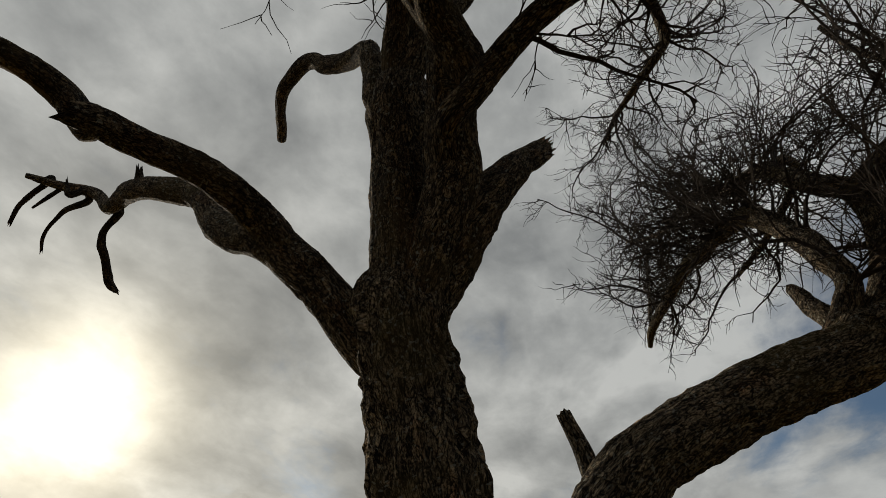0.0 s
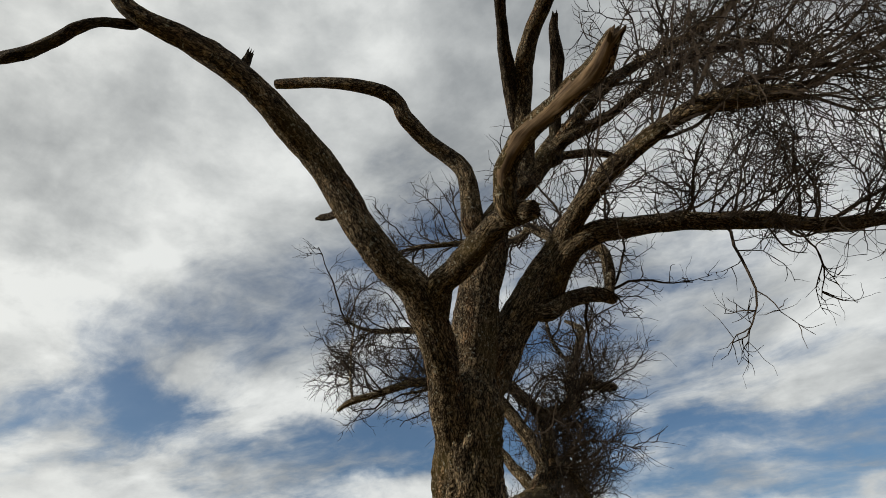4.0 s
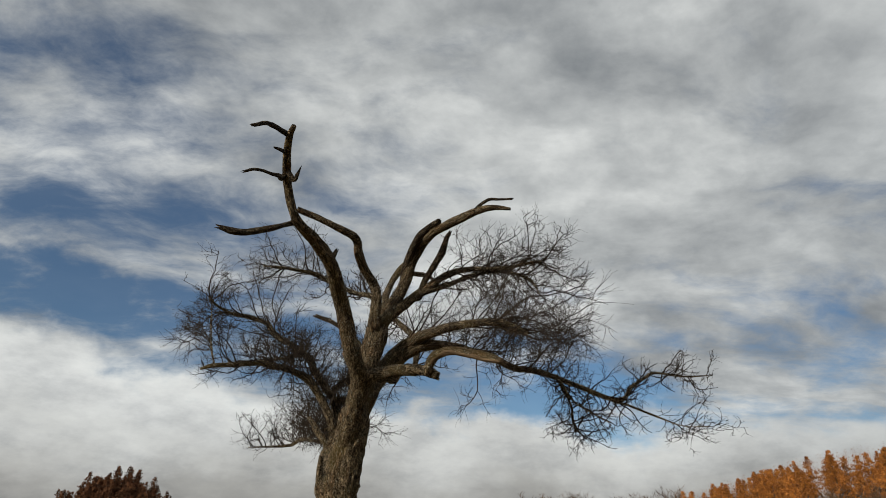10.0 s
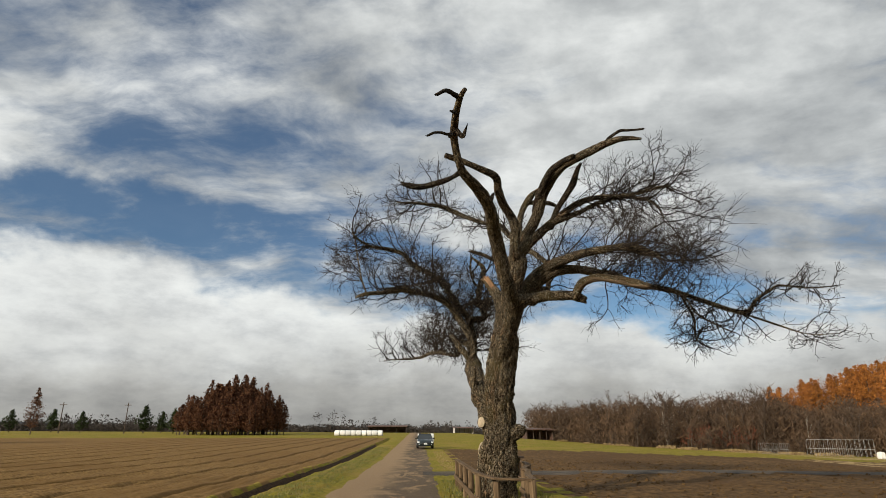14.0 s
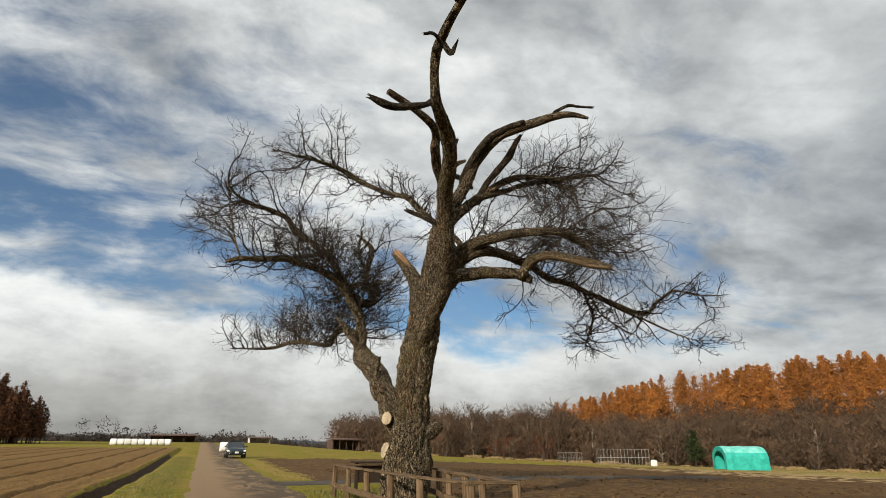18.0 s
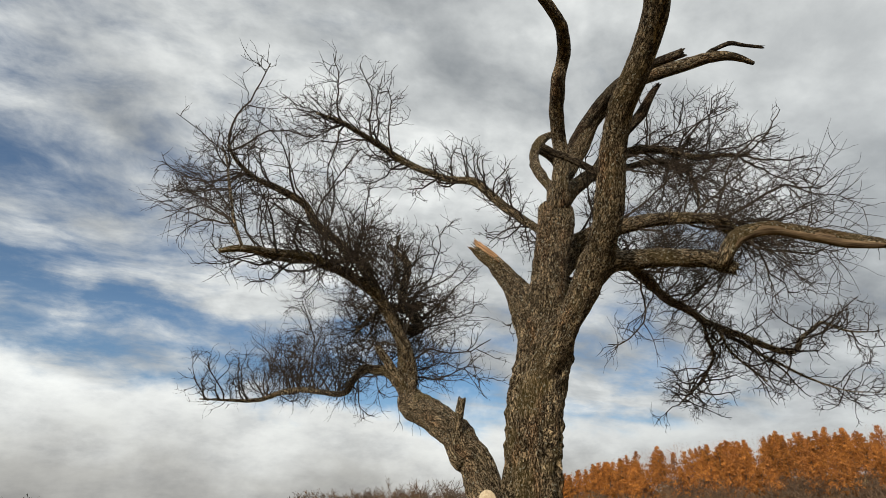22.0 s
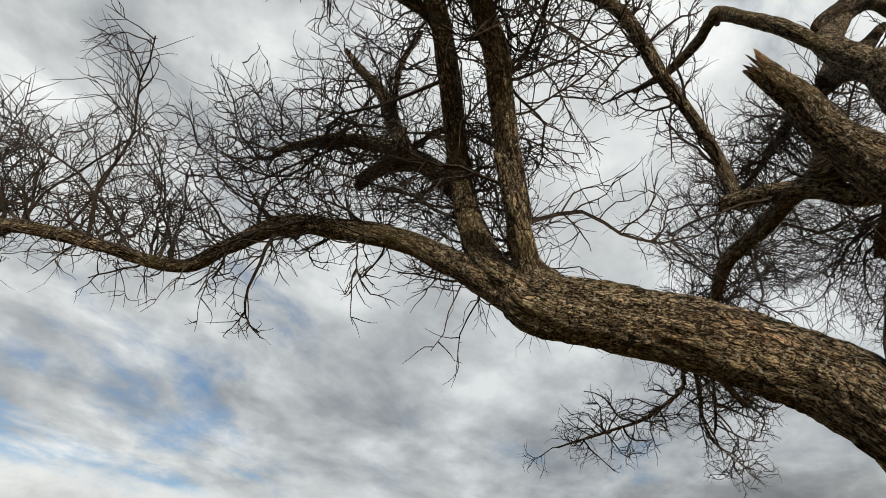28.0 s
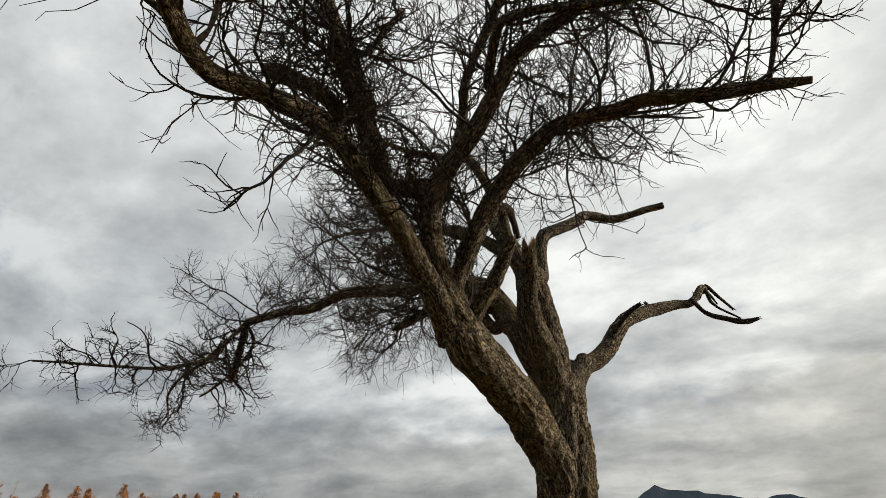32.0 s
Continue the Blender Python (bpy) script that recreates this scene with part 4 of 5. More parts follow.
idx = np.arange(ni * nj).reshape(ni, nj)
gf = np.stack([idx[:-1, :-1], idx[1:, :-1], idx[1:, 1:], idx[:-1, 1:]], -1).reshape(-1, 4)
ground = mesh_object("ground", np.stack([GX, GY, GZ], -1).reshape(-1, 3), gf, [SOIL, GRASS, DITCH, DRY, BED], True)
cx = ((GX[:-1, :-1] + GX[1:, 1:]) / 2).ravel()
cy = ((GY[:-1, :-1] + GY[1:, 1:]) / 2).ravel()
jit = np.random.RandomState(5).normal(0, 0.25, cx.shape)
mi = np.ones(cx.shape, np.int32)
mi[(cx < -8.4 + jit * 0.5) & (cx > -160) & (cy < 98 + cx * 0.12) & (cy > -60)] = 4
mi[(cx > -8.25) & (cx < -7.4 + jit * 0.15) & (cy < 62)] = 2
mi[(cx > np.where(cy > 13, 0.2, 2.2) + jit) & (cy < 46 - cx * 0.25 + jit * 3) & (cy > -70) & (cx < 58 + jit * 4)] = 0
mi[(cx > 30) & (cx < 90) & (cy > 8) & (cy < 42 - 0.2 * cx + jit * 6)] = np.where(np.random.RandomState(6).rand(len(cx)) < 0.5, 3, 0)[(cx > 30) & (cx < 90) & (cy > 8) & (cy < 42 - 0.2 * cx + jit * 6)]
far = (cx > 44) & (cx < 400) & (cy < 400)
mi[far] = np.where(np.random.RandomState(7).rand(len(cx)) < 0.45, 3, 1)[far]
ground.data.polygons.foreach_set("material_index", mi)
tagged(ground, "flat farmland of brown tilled soil, yellow-green turf and a dark ditch", "ground", kind="structure")


def strip(name, y0, y1, edge, mat, lift, label, category, step=0.8, cross=14):
    """A strip of paving along y, crowned, with ragged edges; edge(y) gives its two sides."""
    ys = np.arange(y0, y1, step)
    v, f = [], []
    for i, y in enumerate(ys):
        a, b = edge(y)
        for j in range(cross + 1):
            u = j / cross
            x = a + (b - a) * u
            z = float(rise(np.array(x), np.array(y))) + lift * (1 - abs(2 * u - 1) ** 4) - 0.012 * abs(2 * u - 1) ** 6
            z -= 0.02 * (math.exp(-((u - 0.27) / 0.09) ** 2) + math.exp(-((u - 0.73) / 0.09) ** 2)) - 0.012 * noise.noise(Vector((x * 1.7, y * 1.1, 3)))
            v.append((x, y, z))
    w = cross + 1
    f = [(i * w + j, i * w + j + 1, (i + 1) * w + j + 1, (i + 1) * w + j) for i in range(len(ys) - 1) for j in range(cross)]
    return tagged(mesh_object(name, v, f, mat, True), label, category, kind="structure")


def road_edge(y):
    return (-5.35 + 0.22 * noise.noise(Vector((0, y * 0.35, 0))), -1.55 + 0.35 * noise.noise(Vector((9, y * 0.3, 0))))


strip("road", -60, 240, road_edge, ROAD, 0.035, "worn single-lane farm road of sandy patched asphalt", "road")


vt, ft = [], []
for i, x in enumerate(np.arange(-2.2, 26, 0.6)):
    mid = 11.2 + 0.16 * x + 0.25 * noise.noise(Vector((x * 0.3, 1, 0)))
    for j in range(7):
        y = mid + (j / 6 - 0.5) * (2.9 + 0.4 * noise.noise(Vector((x * 0.5, 4, 0))))
        vt.append((x, y, float(rise(np.array(x), np.array(y))) + 0.045 - 0.05 * abs(j / 3 - 1) ** 4))
ft = [(i * 7 + j, (i + 1) * 7 + j, (i + 1) * 7 + j + 1, i * 7 + j + 1) for i in range(len(vt) // 7 - 1) for j in range(6)]
TARMAC = speckled("old tarmac", (0.045, 0.040, 0.036), (0.10, 0.088, 0.075), 14.0, 0.92, 0.02, 6.0, (0.13, 0.105, 0.08), 0.6)
tagged(mesh_object("side_road", vt, ft, TARMAC, True), "dark patched side road turning off the farm road", "road", kind="structure")


def blades(name, label, count, seed, where, height, mat, lean=0.5):
    """Loose grass: two-sided bent blades."""
    rng = np.random.RandomState(seed)
    V, F = [], []
    for i in range(count):
        x, y = where(rng)
        z = float(rise(np.array(x), np.array(y)) + section(np.array([x]))[0]) - 0.02
        h = height * rng.uniform(0.4, 1.3)
        a = rng.uniform(0, 6.283)
        l = lean * h * rng.uniform(0.1, 1)
        w = 0.006 + 0.006 * rng.rand()
        dx, dy = math.cos(a), math.sin(a)
        b = len(V)
        V += [(x - dy * w, y + dx * w, z), (x + dy * w, y - dx * w, z), (x + dx * l * 0.4 + dy * w * 0.7, y + dy * l * 0.4 - dx * w * 0.7, z + h * 0.6),
              (x + dx * l * 0.4 - dy * w * 0.7, y + dy * l * 0.4 + dx * w * 0.7, z + h * 0.6), (x + dx * l, y + dy * l, z + h)]
        F += [(b, b + 1, b + 2, b + 3), (b + 3, b + 2, b + 4)]
    return tagged(mesh_object(name, V, F, mat), label, "grass", kind="stuff")


def verge_spot(rng):
    return -7.15 + 1.8 * rng.beta(1.6, 1.6), -14 + 62 * rng.rand() ** 1.4


def fence_spot(rng):
    return rng.uniform(-1.5, 1.2) + 0.2 * rng.normal(), rng.uniform(-6.5, 6.5)


def edge_spot(rng):
    y = rng.uniform(13.5, 40)
    return -1.1 + abs(rng.normal(0, 0.8)), y


blades("verge_grass", "yellowing green grass on the road verge", 26000, 11, verge_spot, 0.075, BLADE)
blades("fence_grass", "rough green grass round the fence", 5500, 12, fence_spot, 0.12, BLADE)
blades("dry_grass", "dry pale grass along the road edge", 1800, 13, edge_spot, 0.09, DRY)

# clods on the bare field
rng = np.random.RandomState(8)
V, F = [], []
for i in range(5200):
    x, y = 2.6 + 26 * rng.rand() ** 1.5, rng.uniform(-9, 26)
    s = 0.02 + 0.075 * rng.rand() ** 3
    z = float(rise(np.array(x), np.array(y)) + section(np.array([x]))[0])
    b = len(V)
    o = rng.uniform(-0.35, 0.35, (6, 3)) * s
    for k, d in enumerate(((1, 0, 0), (0, 1, 0), (-1, 0, 0), (0, -1, 0), (0, 0, 0.8), (0, 0, -0.6))):
        V.append((x + d[0] * s + o[k][0], y + d[1] * s + o[k][1], z + d[2] * s + o[k][2]))
    F += [(b, b + 1, b + 4), (b + 1, b + 2, b + 4), (b + 2, b + 3, b + 4), (b + 3, b, b + 4)]
tagged(mesh_object("soil_clods", V, F, SOIL), "loose brown clods on the tilled field", "soil", kind="stuff")


# ---- fence round the tree ----
def plank(name, a, b, w, h, mat, parent, label="", seed=0):
    """A weathered board from a to b, w thick and h high."""
    a, b = Vector(a), Vector(b)
    d = (b - a).normalized()
    s = d.cross(Vector((0, 0, 1))).normalized()
    up = s.cross(d)
    n = 7
    v, bk = [], []
    for i in range(n):
        p = a.lerp(b, i / (n - 1)) + Vector((0, 0, 0.012 * noise.noise(Vector((i * 0.7, seed * 3.1, 0)))))
        for x, y in ((-1, -0.8), (-0.8, -1), (0.8, -1), (1, -0.8), (1, 0.8), (0.8, 1), (-0.8, 1), (-1, 0.8)):
            v.append(p + s * x * w / 2 + up * y * h / 2)
            bk.append((x * w, y * h, (b - a).length * i / (n - 1) + seed))
    f = [(i * 8 + j, i * 8 + (j + 1) % 8, (i + 1) * 8 + (j + 1) % 8, (i + 1) * 8 + j) for i in range(n - 1) for j in range(8)]
    f += [tuple(range(7, -1, -1)), tuple((n - 1) * 8 + j for j in range(8))]
    ob = mesh_object(name, v, f, mat)
    at = ob.data.attributes.new("bark", "FLOAT_VECTOR", "POINT")
    at.data.foreach_set("vector", np.array(bk, np.float32).ravel())
    return under(ob, parent, label)


def post(x, y, top, parent, seed, r=0.075, mat=FENCE):
    ob = limb_mesh("post", [(x, y, -0.15), (x + 0.01, y, top * 0.5), (x, y + 0.01, top)], [r, r * 0.98, r * 0.94], mat, 0.10, 200 + seed, 12, 0.0, 0.004, 0.12)
    return under(ob, parent)


fence = tagged(new("wooden_fence"), "low weathered wooden post and rail fence round the old tree", "fence")
WEST = [(-1.05, 3.8), (-1.05, 2.05), (-1.05, 0.1), (-1.05, -1.85), (-1.05, -3.7), (-0.85, -5.5)]
EAST = [(0.95, 4.2), (1.05, 2.2), (0.85, 0.2), (0.36, -1.65), (0.32, -2.65), (0.05, -4.02), (-0.15, -5.69)]
for i, (x, y) in enumerate(WEST + EAST):
    post(x, y, 0.86 + 0.03 * math.sin(i * 2.3), fence, i)
for k, row in enumerate((WEST, EAST)):
    for i in range(len(row) - 1):
        (x0, y0), (x1, y1) = row[i], row[i + 1]
        plank("top_rail", (x0, y0, 0.885), (x1, y1, 0.885), 0.15, 0.045, FENCE, fence, "", i + k * 10)
        plank("mid_rail", (x0 - 0.09, y0, 0.37), (x1 - 0.09, y1, 0.35), 0.04, 0.13, FENCE, fence, "", 30 + i + k * 10)
plank("top_rail", (-1.05, 3.8, 0.885), (0.95, 4.2, 0.885), 0.15, 0.045, FENCE, fence, "", 50)
plank("top_rail", (-0.85, -5.5, 0.885), (-0.15, -5.69, 0.885), 0.15, 0.045, FENCE, fence, "", 51)


stand = tagged(new("notice_stand"), "low dark-stained wooden stand with a flat roof inside the fence", "stand")
part("roof", box(bmesh.new(), (-0.85, -0.32, 0.90), (0.85, 0.32, 0.95), 0.01), BOARD, stand)
for s in (-1, 1):
    part("leg", box(bmesh.new(), (s * 0.72 - 0.05, -0.05, 0.0), (s * 0.72 + 0.05, 0.05, 0.90), 0.01), BOARD, stand)
part("panel", box(bmesh.new(), (-0.66, -0.03, 0.30), (0.66, 0.02, 0.88), 0.01), BOARD, stand)
stand.matrix_world = pose(0.75, 5.6, 0.0, 0, 0, 4)



# ---- wrapped bales ----
def bale_mesh():
    bm = bmesh.new()
    n = 20
    prof = [(-0.60, 0.0), (-0.60, 0.50), (-0.54, 0.60), (-0.3, 0.62), (0, 0.615), (0.3, 0.62), (0.54, 0.60), (0.60, 0.50), (0.60, 0.0)]
    rings = []
    for x, r in prof:
        rings.append([bm.verts.new((x, max(-0.56, r * math.cos(a) * 1.0) if True else 0, r * math.sin(a))) for a in [2 * math.pi * k / n for k in range(n)]])
    for a, b in zip(rings[:-1], rings[1:]):
        for k in range(n):
            if a[k].co != a[(k + 1) % n].co or b[k].co != b[(k + 1) % n].co:
                bm.faces.new((a[k], a[(k + 1) % n], b[(k + 1) % n], b[k]))
    bmesh.ops.remove_doubles(bm, verts=bm.verts, dist=0.001)
    bmesh.ops.recalc_face_normals(bm, faces=bm.faces)
    me = bpy.data.meshes.new("silage_bale")
    bm.to_mesh(me)
    bm.free()
    me.materials.append(WHITE)
    me.shade_smooth()
    return me


bale_me = bale_mesh()
for i in range(9):
    u = i / 8
    x, y = -20.6 + 9.4 * u, 117.0 + 1.0 * u
    ob = tagged(new("silage_bale", bale_me), "round white film-wrapped silage bale on the turf", "bale", "row of bales")
    ob.location, ob.rotation_euler = (x, y, float(rise(np.array(x), np.array(y))) + 0.58), (0, 0, 0.06 * ((i * 7) % 5 - 2))
for x, y in ((-3.2, 70.5), (-2.0, 71.5)):
    ob = tagged(new("silage_bale", bale_me), "round white film-wrapped silage bale beside the road", "bale", "row of bales")
    ob.location = (x + 1.2, y, float(rise(np.array(x), np.array(y))) + 0.58)

# ---- car on the road, seen from the front ----
car = tagged(new("car"), "dark green-black compact saloon car standing on the farm road", "car")
bm = bmesh.new()
# half section along the length: y from the nose, bottom z, belt z, half widths
st = [(0.0, 0.32, 0.62, 0.60), (0.12, 0.24, 0.74, 0.76), (0.5, 0.22, 0.86, 0.83), (1.25, 0.22, 0.95, 0.85), (2.2, 0.22, 0.98, 0.86), (3.3, 0.22, 0.98, 0.85), (4.0, 0.26, 0.96, 0.80), (4.25, 0.36, 0.80, 0.70)]
rings = []
for y, zb, zt, w in st:
    r = [(-w * 0.92, zb), (-w, zb + 0.12), (-w, (zb + zt) / 2), (-w * 0.97, zt - 0.10), (-w * 0.86, zt), (0, zt + 0.03), (w * 0.86, zt), (w * 0.97, zt - 0.10), (w, (zb + zt) / 2), (w, zb + 0.12), (w * 0.92, zb)]
    rings.append([bm.verts.new((a, y, b)) for a, b in r])
for a, b in zip(rings[:-1], rings[1:]):
    for k in range(len(a)):
        bm.faces.new((a[k], b[k], b[(k + 1) % len(b)], a[(k + 1) % len(a)]))
bm.faces.new(rings[0])
bm.faces.new(rings[-1][::-1])
bmesh.ops.recalc_face_normals(bm, faces=bm.faces)
part("body", bm, PAINT, car, "", True)
bm = bmesh.new()
low_ = [bm.verts.new((s * 0.80, y, 0.95)) for s in (-1, 1) for y in (1.10, 3.85)]
top_ = [bm.verts.new((s * 0.57, y, 1.46)) for s in (-1, 1) for y in (1.95, 3.05)]
for q in ((low_[0], low_[2], top_[2], top_[0]), (low_[2], low_[3], top_[3], top_[2]), (low_[3], low_[1], top_[1], top_[3]), (low_[1], low_[0], top_[0], top_[1])):
    bm.faces.new(q)
bmesh.ops.recalc_face_normals(bm, faces=bm.faces)
part("window", bm, GLASS, car, "dark reflecting glass")
part("roof", box(bmesh.new(), (-0.59, 1.92, 1.445), (0.59, 3.08, 1.50), 0.02), PAINT, car)
for s in (-1, 1):
    part("roof_pillar", rod(bmesh.new(), (s * 0.80, 1.10, 0.95), (s * 0.575, 1.95, 1.46), 0.035), PAINT, car)
    part("roof_pillar", rod(bmesh.new(), (s * 0.80, 3.85, 0.95), (s * 0.575, 3.05, 1.46), 0.05), PAINT, car)
    part("headlight", box(bmesh.new(), (s * 0.72 - 0.17, 0.02, 0.56), (s * 0.72 + 0.10, 0.2, 0.70), 0.04), LENS, car, "clear headlight")
    part("mirror", box(bmesh.new(), (s * 0.95 - 0.09, 1.45, 0.93), (s * 0.95 + 0.09, 1.56, 1.08), 0.03), PAINT, car)
    part("fog_lamp", box(bmesh.new(), (s * 0.62 - 0.07, 0.02, 0.36), (s * 0.62 + 0.07, 0.1, 0.44), 0.02), LENS, car)
    for y in (0.85, 3.45):
        w = part("wheel", rod(bmesh.new(), (s * 0.70, y, 0.31), (s * 0.87, y, 0.31), 0.31, None, 20), RUBBER, car)
        part("rim", rod(bmesh.new(), (s * 0.80, y, 0.31), (s * 0.88, y, 0.31), 0.19, None, 14), CHROME, w)
part("grille", box(bmesh.new(), (-0.42, -0.02, 0.38), (0.42, 0.05, 0.60), 0.02), RUBBER, car)
part("bumper", box(bmesh.new(), (-0.72, -0.03, 0.24), (0.72, 0.1, 0.37), 0.04), PAINT, car)
part("number_plate", box(bmesh.new(), (-0.17, -0.045, 0.40), (0.17, -0.021, 0.565), 0.004), WHITE, car, "white plate")
car.location, car.rotation_euler = (-1.72, 45.0, float(rise(np.array(-1.7), np.array(46.0))) + 0.04), (0, 0, radians(1.5))


# ---- tunnel shed, hoops, farm shed ----
def arch(w, h, n=12):
    """Points of a round-topped arch of width w and height h."""
    return [(-w / 2, 0)] + [(-w / 2 * math.cos(a), h * 0.45 + h * 0.55 * math.sin(a)) for a in [math.pi * k / n for k in range(n + 1)]] + [(w / 2, 0)]


tunnel = tagged(new("tunnel_shed"), "teal film-covered tunnel shed with an open end, field edge", "shed")
W, H, L = 3.4, 2.5, 4.7
A = arch(W, H)
wav = [0.02 * math.sin(k * 2.1) for k in range(9)]
for name, sel, mat, lab in (("roof_film", range(3, 12), TEALTOP, "paler film roof"), ("side_film", range(0, 4), TEAL, ""), ("side_film", range(11, 15), TEAL, "")):
    sel = [k for k in sel if k < len(A)]
    v = [(A[k][0] * (1 + wav[i]), L * i / 8, A[k][1] * (1 + 0.6 * wav[i])) for i in range(9) for k in sel]
    q = len(sel)
    f = [(i * q + j, i * q + j + 1, (i + 1) * q + j + 1, (i + 1) * q + j) for i in range(8) for j in range(q - 1)]
    ob = mesh_object(name, v, f, mat)
    m = ob.modifiers.new("thick", "SOLIDIFY")
    m.thickness = 0.03
    under(ob, tunnel, lab)
bm = bmesh.new()
vs = [bm.verts.new((x, L - 0.05, z)) for x, z in A]
bm.faces.new(vs)
part("end_film", bm, TEAL, tunnel)
v = [(x * 0.995, 0.0, z) for x, z in A] + [(x * 0.76, 0.0, z * 0.80) for x, z in A]
q = len(A)
part_ = mesh_object("front_film", v, [(j, j + 1, q + j + 1, q + j) for j in range(q - 1)], TEAL)
part_.modifiers.new("thick", "SOLIDIFY").thickness = 0.03
under(part_, tunnel)
for s in (-1, 1):
    part("pipe", rod(bmesh.new(), (s * 1.6, 0.1, 0), (s * 1.6, 0.1, 2.1), 0.03), STEEL, tunnel)
tunnel.matrix_world = pose(49.5, 37.9, float(rise(np.array(49.5), np.array(37.9))) - 0.02, 0, 0, -112)

hoops = tagged(new("hoop_house_frame"), "bare galvanised pipe hoops of an uncovered greenhouse", "greenhouse frame")
for i in range(16):
    pts = arch(4.6, 2.7, 10)
    polys = [(np.array([(x, i * 0.62, z) for x, z in pts]), np.full(len(pts), 0.02))]
    v, f = tubes(polys, 5)
    under(mesh_object("hoop", v, f, STEEL), hoops)
for x, z in ((-2.3, 1.22), (2.3, 1.22), (0, 2.69)):
    part("purlin", rod(bmesh.new(), (x, 0, z), (x, 9.3, z), 0.025, None, 5), STEEL, hoops)
hoops.matrix_world = pose(45.8, 55.4, float(rise(np.array(46.0), np.array(55.0))), 0, 0, -129)
hoops.scale = (0.72, 0.72, 0.72)
hoops_low = copy_thing(hoops, pose(41.6, 58.7, float(rise(np.array(42.0), np.array(58.0))), 0, 0, -129))

hoops_low.scale = (0.5, 0.35, 0.5)

tank = tagged(new("white_tank"), "small white plastic tank at the end of the hoops", "tank")
part("body", box(bmesh.new(), (-0.5, -0.5, 0), (0.5, 0.5, 1.0), 0.12), WHITE, tank)
part("lid", rod(bmesh.new(), (0, 0, 1.0), (0, 0, 1.08), 0.2), WHITE, tank)
tank.matrix_world = pose(50.7, 50.0, float(rise(np.array(50.7), np.array(50.0))))
tank.scale = (0.65, 0.65, 0.75)


def shed(x, y, w, d, h, turn, label, wall=WALLW):
    s = tagged(new("farm_shed"), label, "shed")
    part("back_wall", box(bmesh.new(), (-w / 2, d - 0.15, 0), (w / 2, d, h)), wall, s)
    for k in (-1, 1):
        part("side_wall", box(bmesh.new(), (k * w / 2 - 0.08, 0.2, 0), (k * w / 2 + 0.08, d - 0.16, h)), wall, s)
    bm = box(bmesh.new(), (-w / 2 - 0.5, -0.7, h + 0.01), (w / 2 + 0.5, d + 0.4, h + 0.22), 0.03)
    for v in bm.verts:
        v.co.z += 0.07 * v.co.y
    part("roof", bm, ROOF, s, "rust-brown sheet roof")
    for k in range(5):
        part("post", box(bmesh.new(), (-w / 2 + w * k / 4 - 0.09, 0, 0), (-w / 2 + w * k / 4 + 0.09, 0.18, h)), DARKSTEM, s)
    s.matrix_world = pose(x, y, float(rise(np.array(x), np.array(y))), 0, 0, turn)
    return s


shed(-13.5, 190, 13, 6, 2.0, 0, "long open-fronted farm shed with a brown roof", ROOF)
shed(26.5, 125, 6.5, 4, 2.2, 8, "open-fronted farm shed with a brown roof", ROOF)
for x, y, w in ((17, 240, 8),):
    shed(x, y, w, 6, 2.6, 4, "low pale farm building far off", WALLW)


# ---- background trees ----
def larch_meshes(seed, height, spread):
    """Stem and crown of a larch: level whorls of drooping sprays."""
    rng = np.random.RandomState(seed)
    st = [(np.array([(0, 0, -0.3), (0.05, 0, height * 0.5), (0, 0.03, height)]), np.array([0.19, 0.12, 0.02]))]
    V, F = [], []
    z = height * 0.16
    while z < height * 0.985:
        u = (z - height * 0.16) / (height * 0.84)
        reach = spread * (1 - u ** 1.35) * (0.55 + 0.6 * min(1, u * 4)) * 0.9 + 0.12
        for k in range(rng.randint(5, 8)):
            a = rng.uniform(0, 6.283)
            ln = reach * rng.uniform(0.65, 1.15)
            e = np.array([math.cos(a) * ln, math.sin(a) * ln, z + ln * rng.uniform(-0.10, 0.42)])
            s = np.array([0, 0, z])
            st.append((np.array([s, (s + e) / 2 + np.array([0, 0, -0.06 * ln]), e]), np.array([0.035, 0.022, 0.008])))
            for q in range(int(5 + ln * 7)):
                p = s + (e - s) * rng.uniform(0.2, 1.05) + rng.normal(0, 0.10 + 0.05 * ln, 3) * np.array([1, 1, 0.7])
                w = rng.uniform(0.09, 0.22)
                o = rng.normal(0, 1, (3, 3)) * w * np.array([0.9, 0.9, 1.0])
                b = len(V)
                V += [p + o[0], p + o[1], p + o[2]]
                F.append((b, b + 1, b + 2))
        z += height * rng.uniform(0.028, 0.045)
    return tubes(st, 3), (np.array(V), F)


def bare_meshes(seed, height, spread, trunk_r=0.16):
    """Stem and twiggy crown of a leafless broadleaf tree."""
    rng = np.random.RandomState(seed)
    st, crown = [], []
    main = [shoot(rng, (0, 0, -0.2), np.array([rng.normal(0, 0.08), rng.normal(0, 0.08), 1.0]), height * 0.75, trunk_r, 0.05, 0.06, 8)]
    st += main
    lv1 = bush(rng, [], main, [(height * 0.055, height * 0.45, trunk_r * 0.4, 0.85, 0.12, 0.12, 6)])
    st += lv1
    lv2 = bush(rng, [], lv1, [(0.5, spread * 0.42, 0.022, 0.7, 0.09, 0.14, 5)])
    crown = list(lv2)
    bush(rng, crown, lv2, [(0.42, spread * 0.28, 0.032, 0.7, 0.06, 0.14, 4)])
    return tubes(st, 5), tubes(crown, 3)


def tree_thing(name, label, stem, crown, stem_mat, crown_mat, category="tree", group=""):
    t = tagged(new(name), label, category, group)
    under(mesh_object("trunk", stem[0], stem[1], stem_mat), t)
    under(mesh_object("crown", crown[0], crown[1], crown_mat), t)
    return t


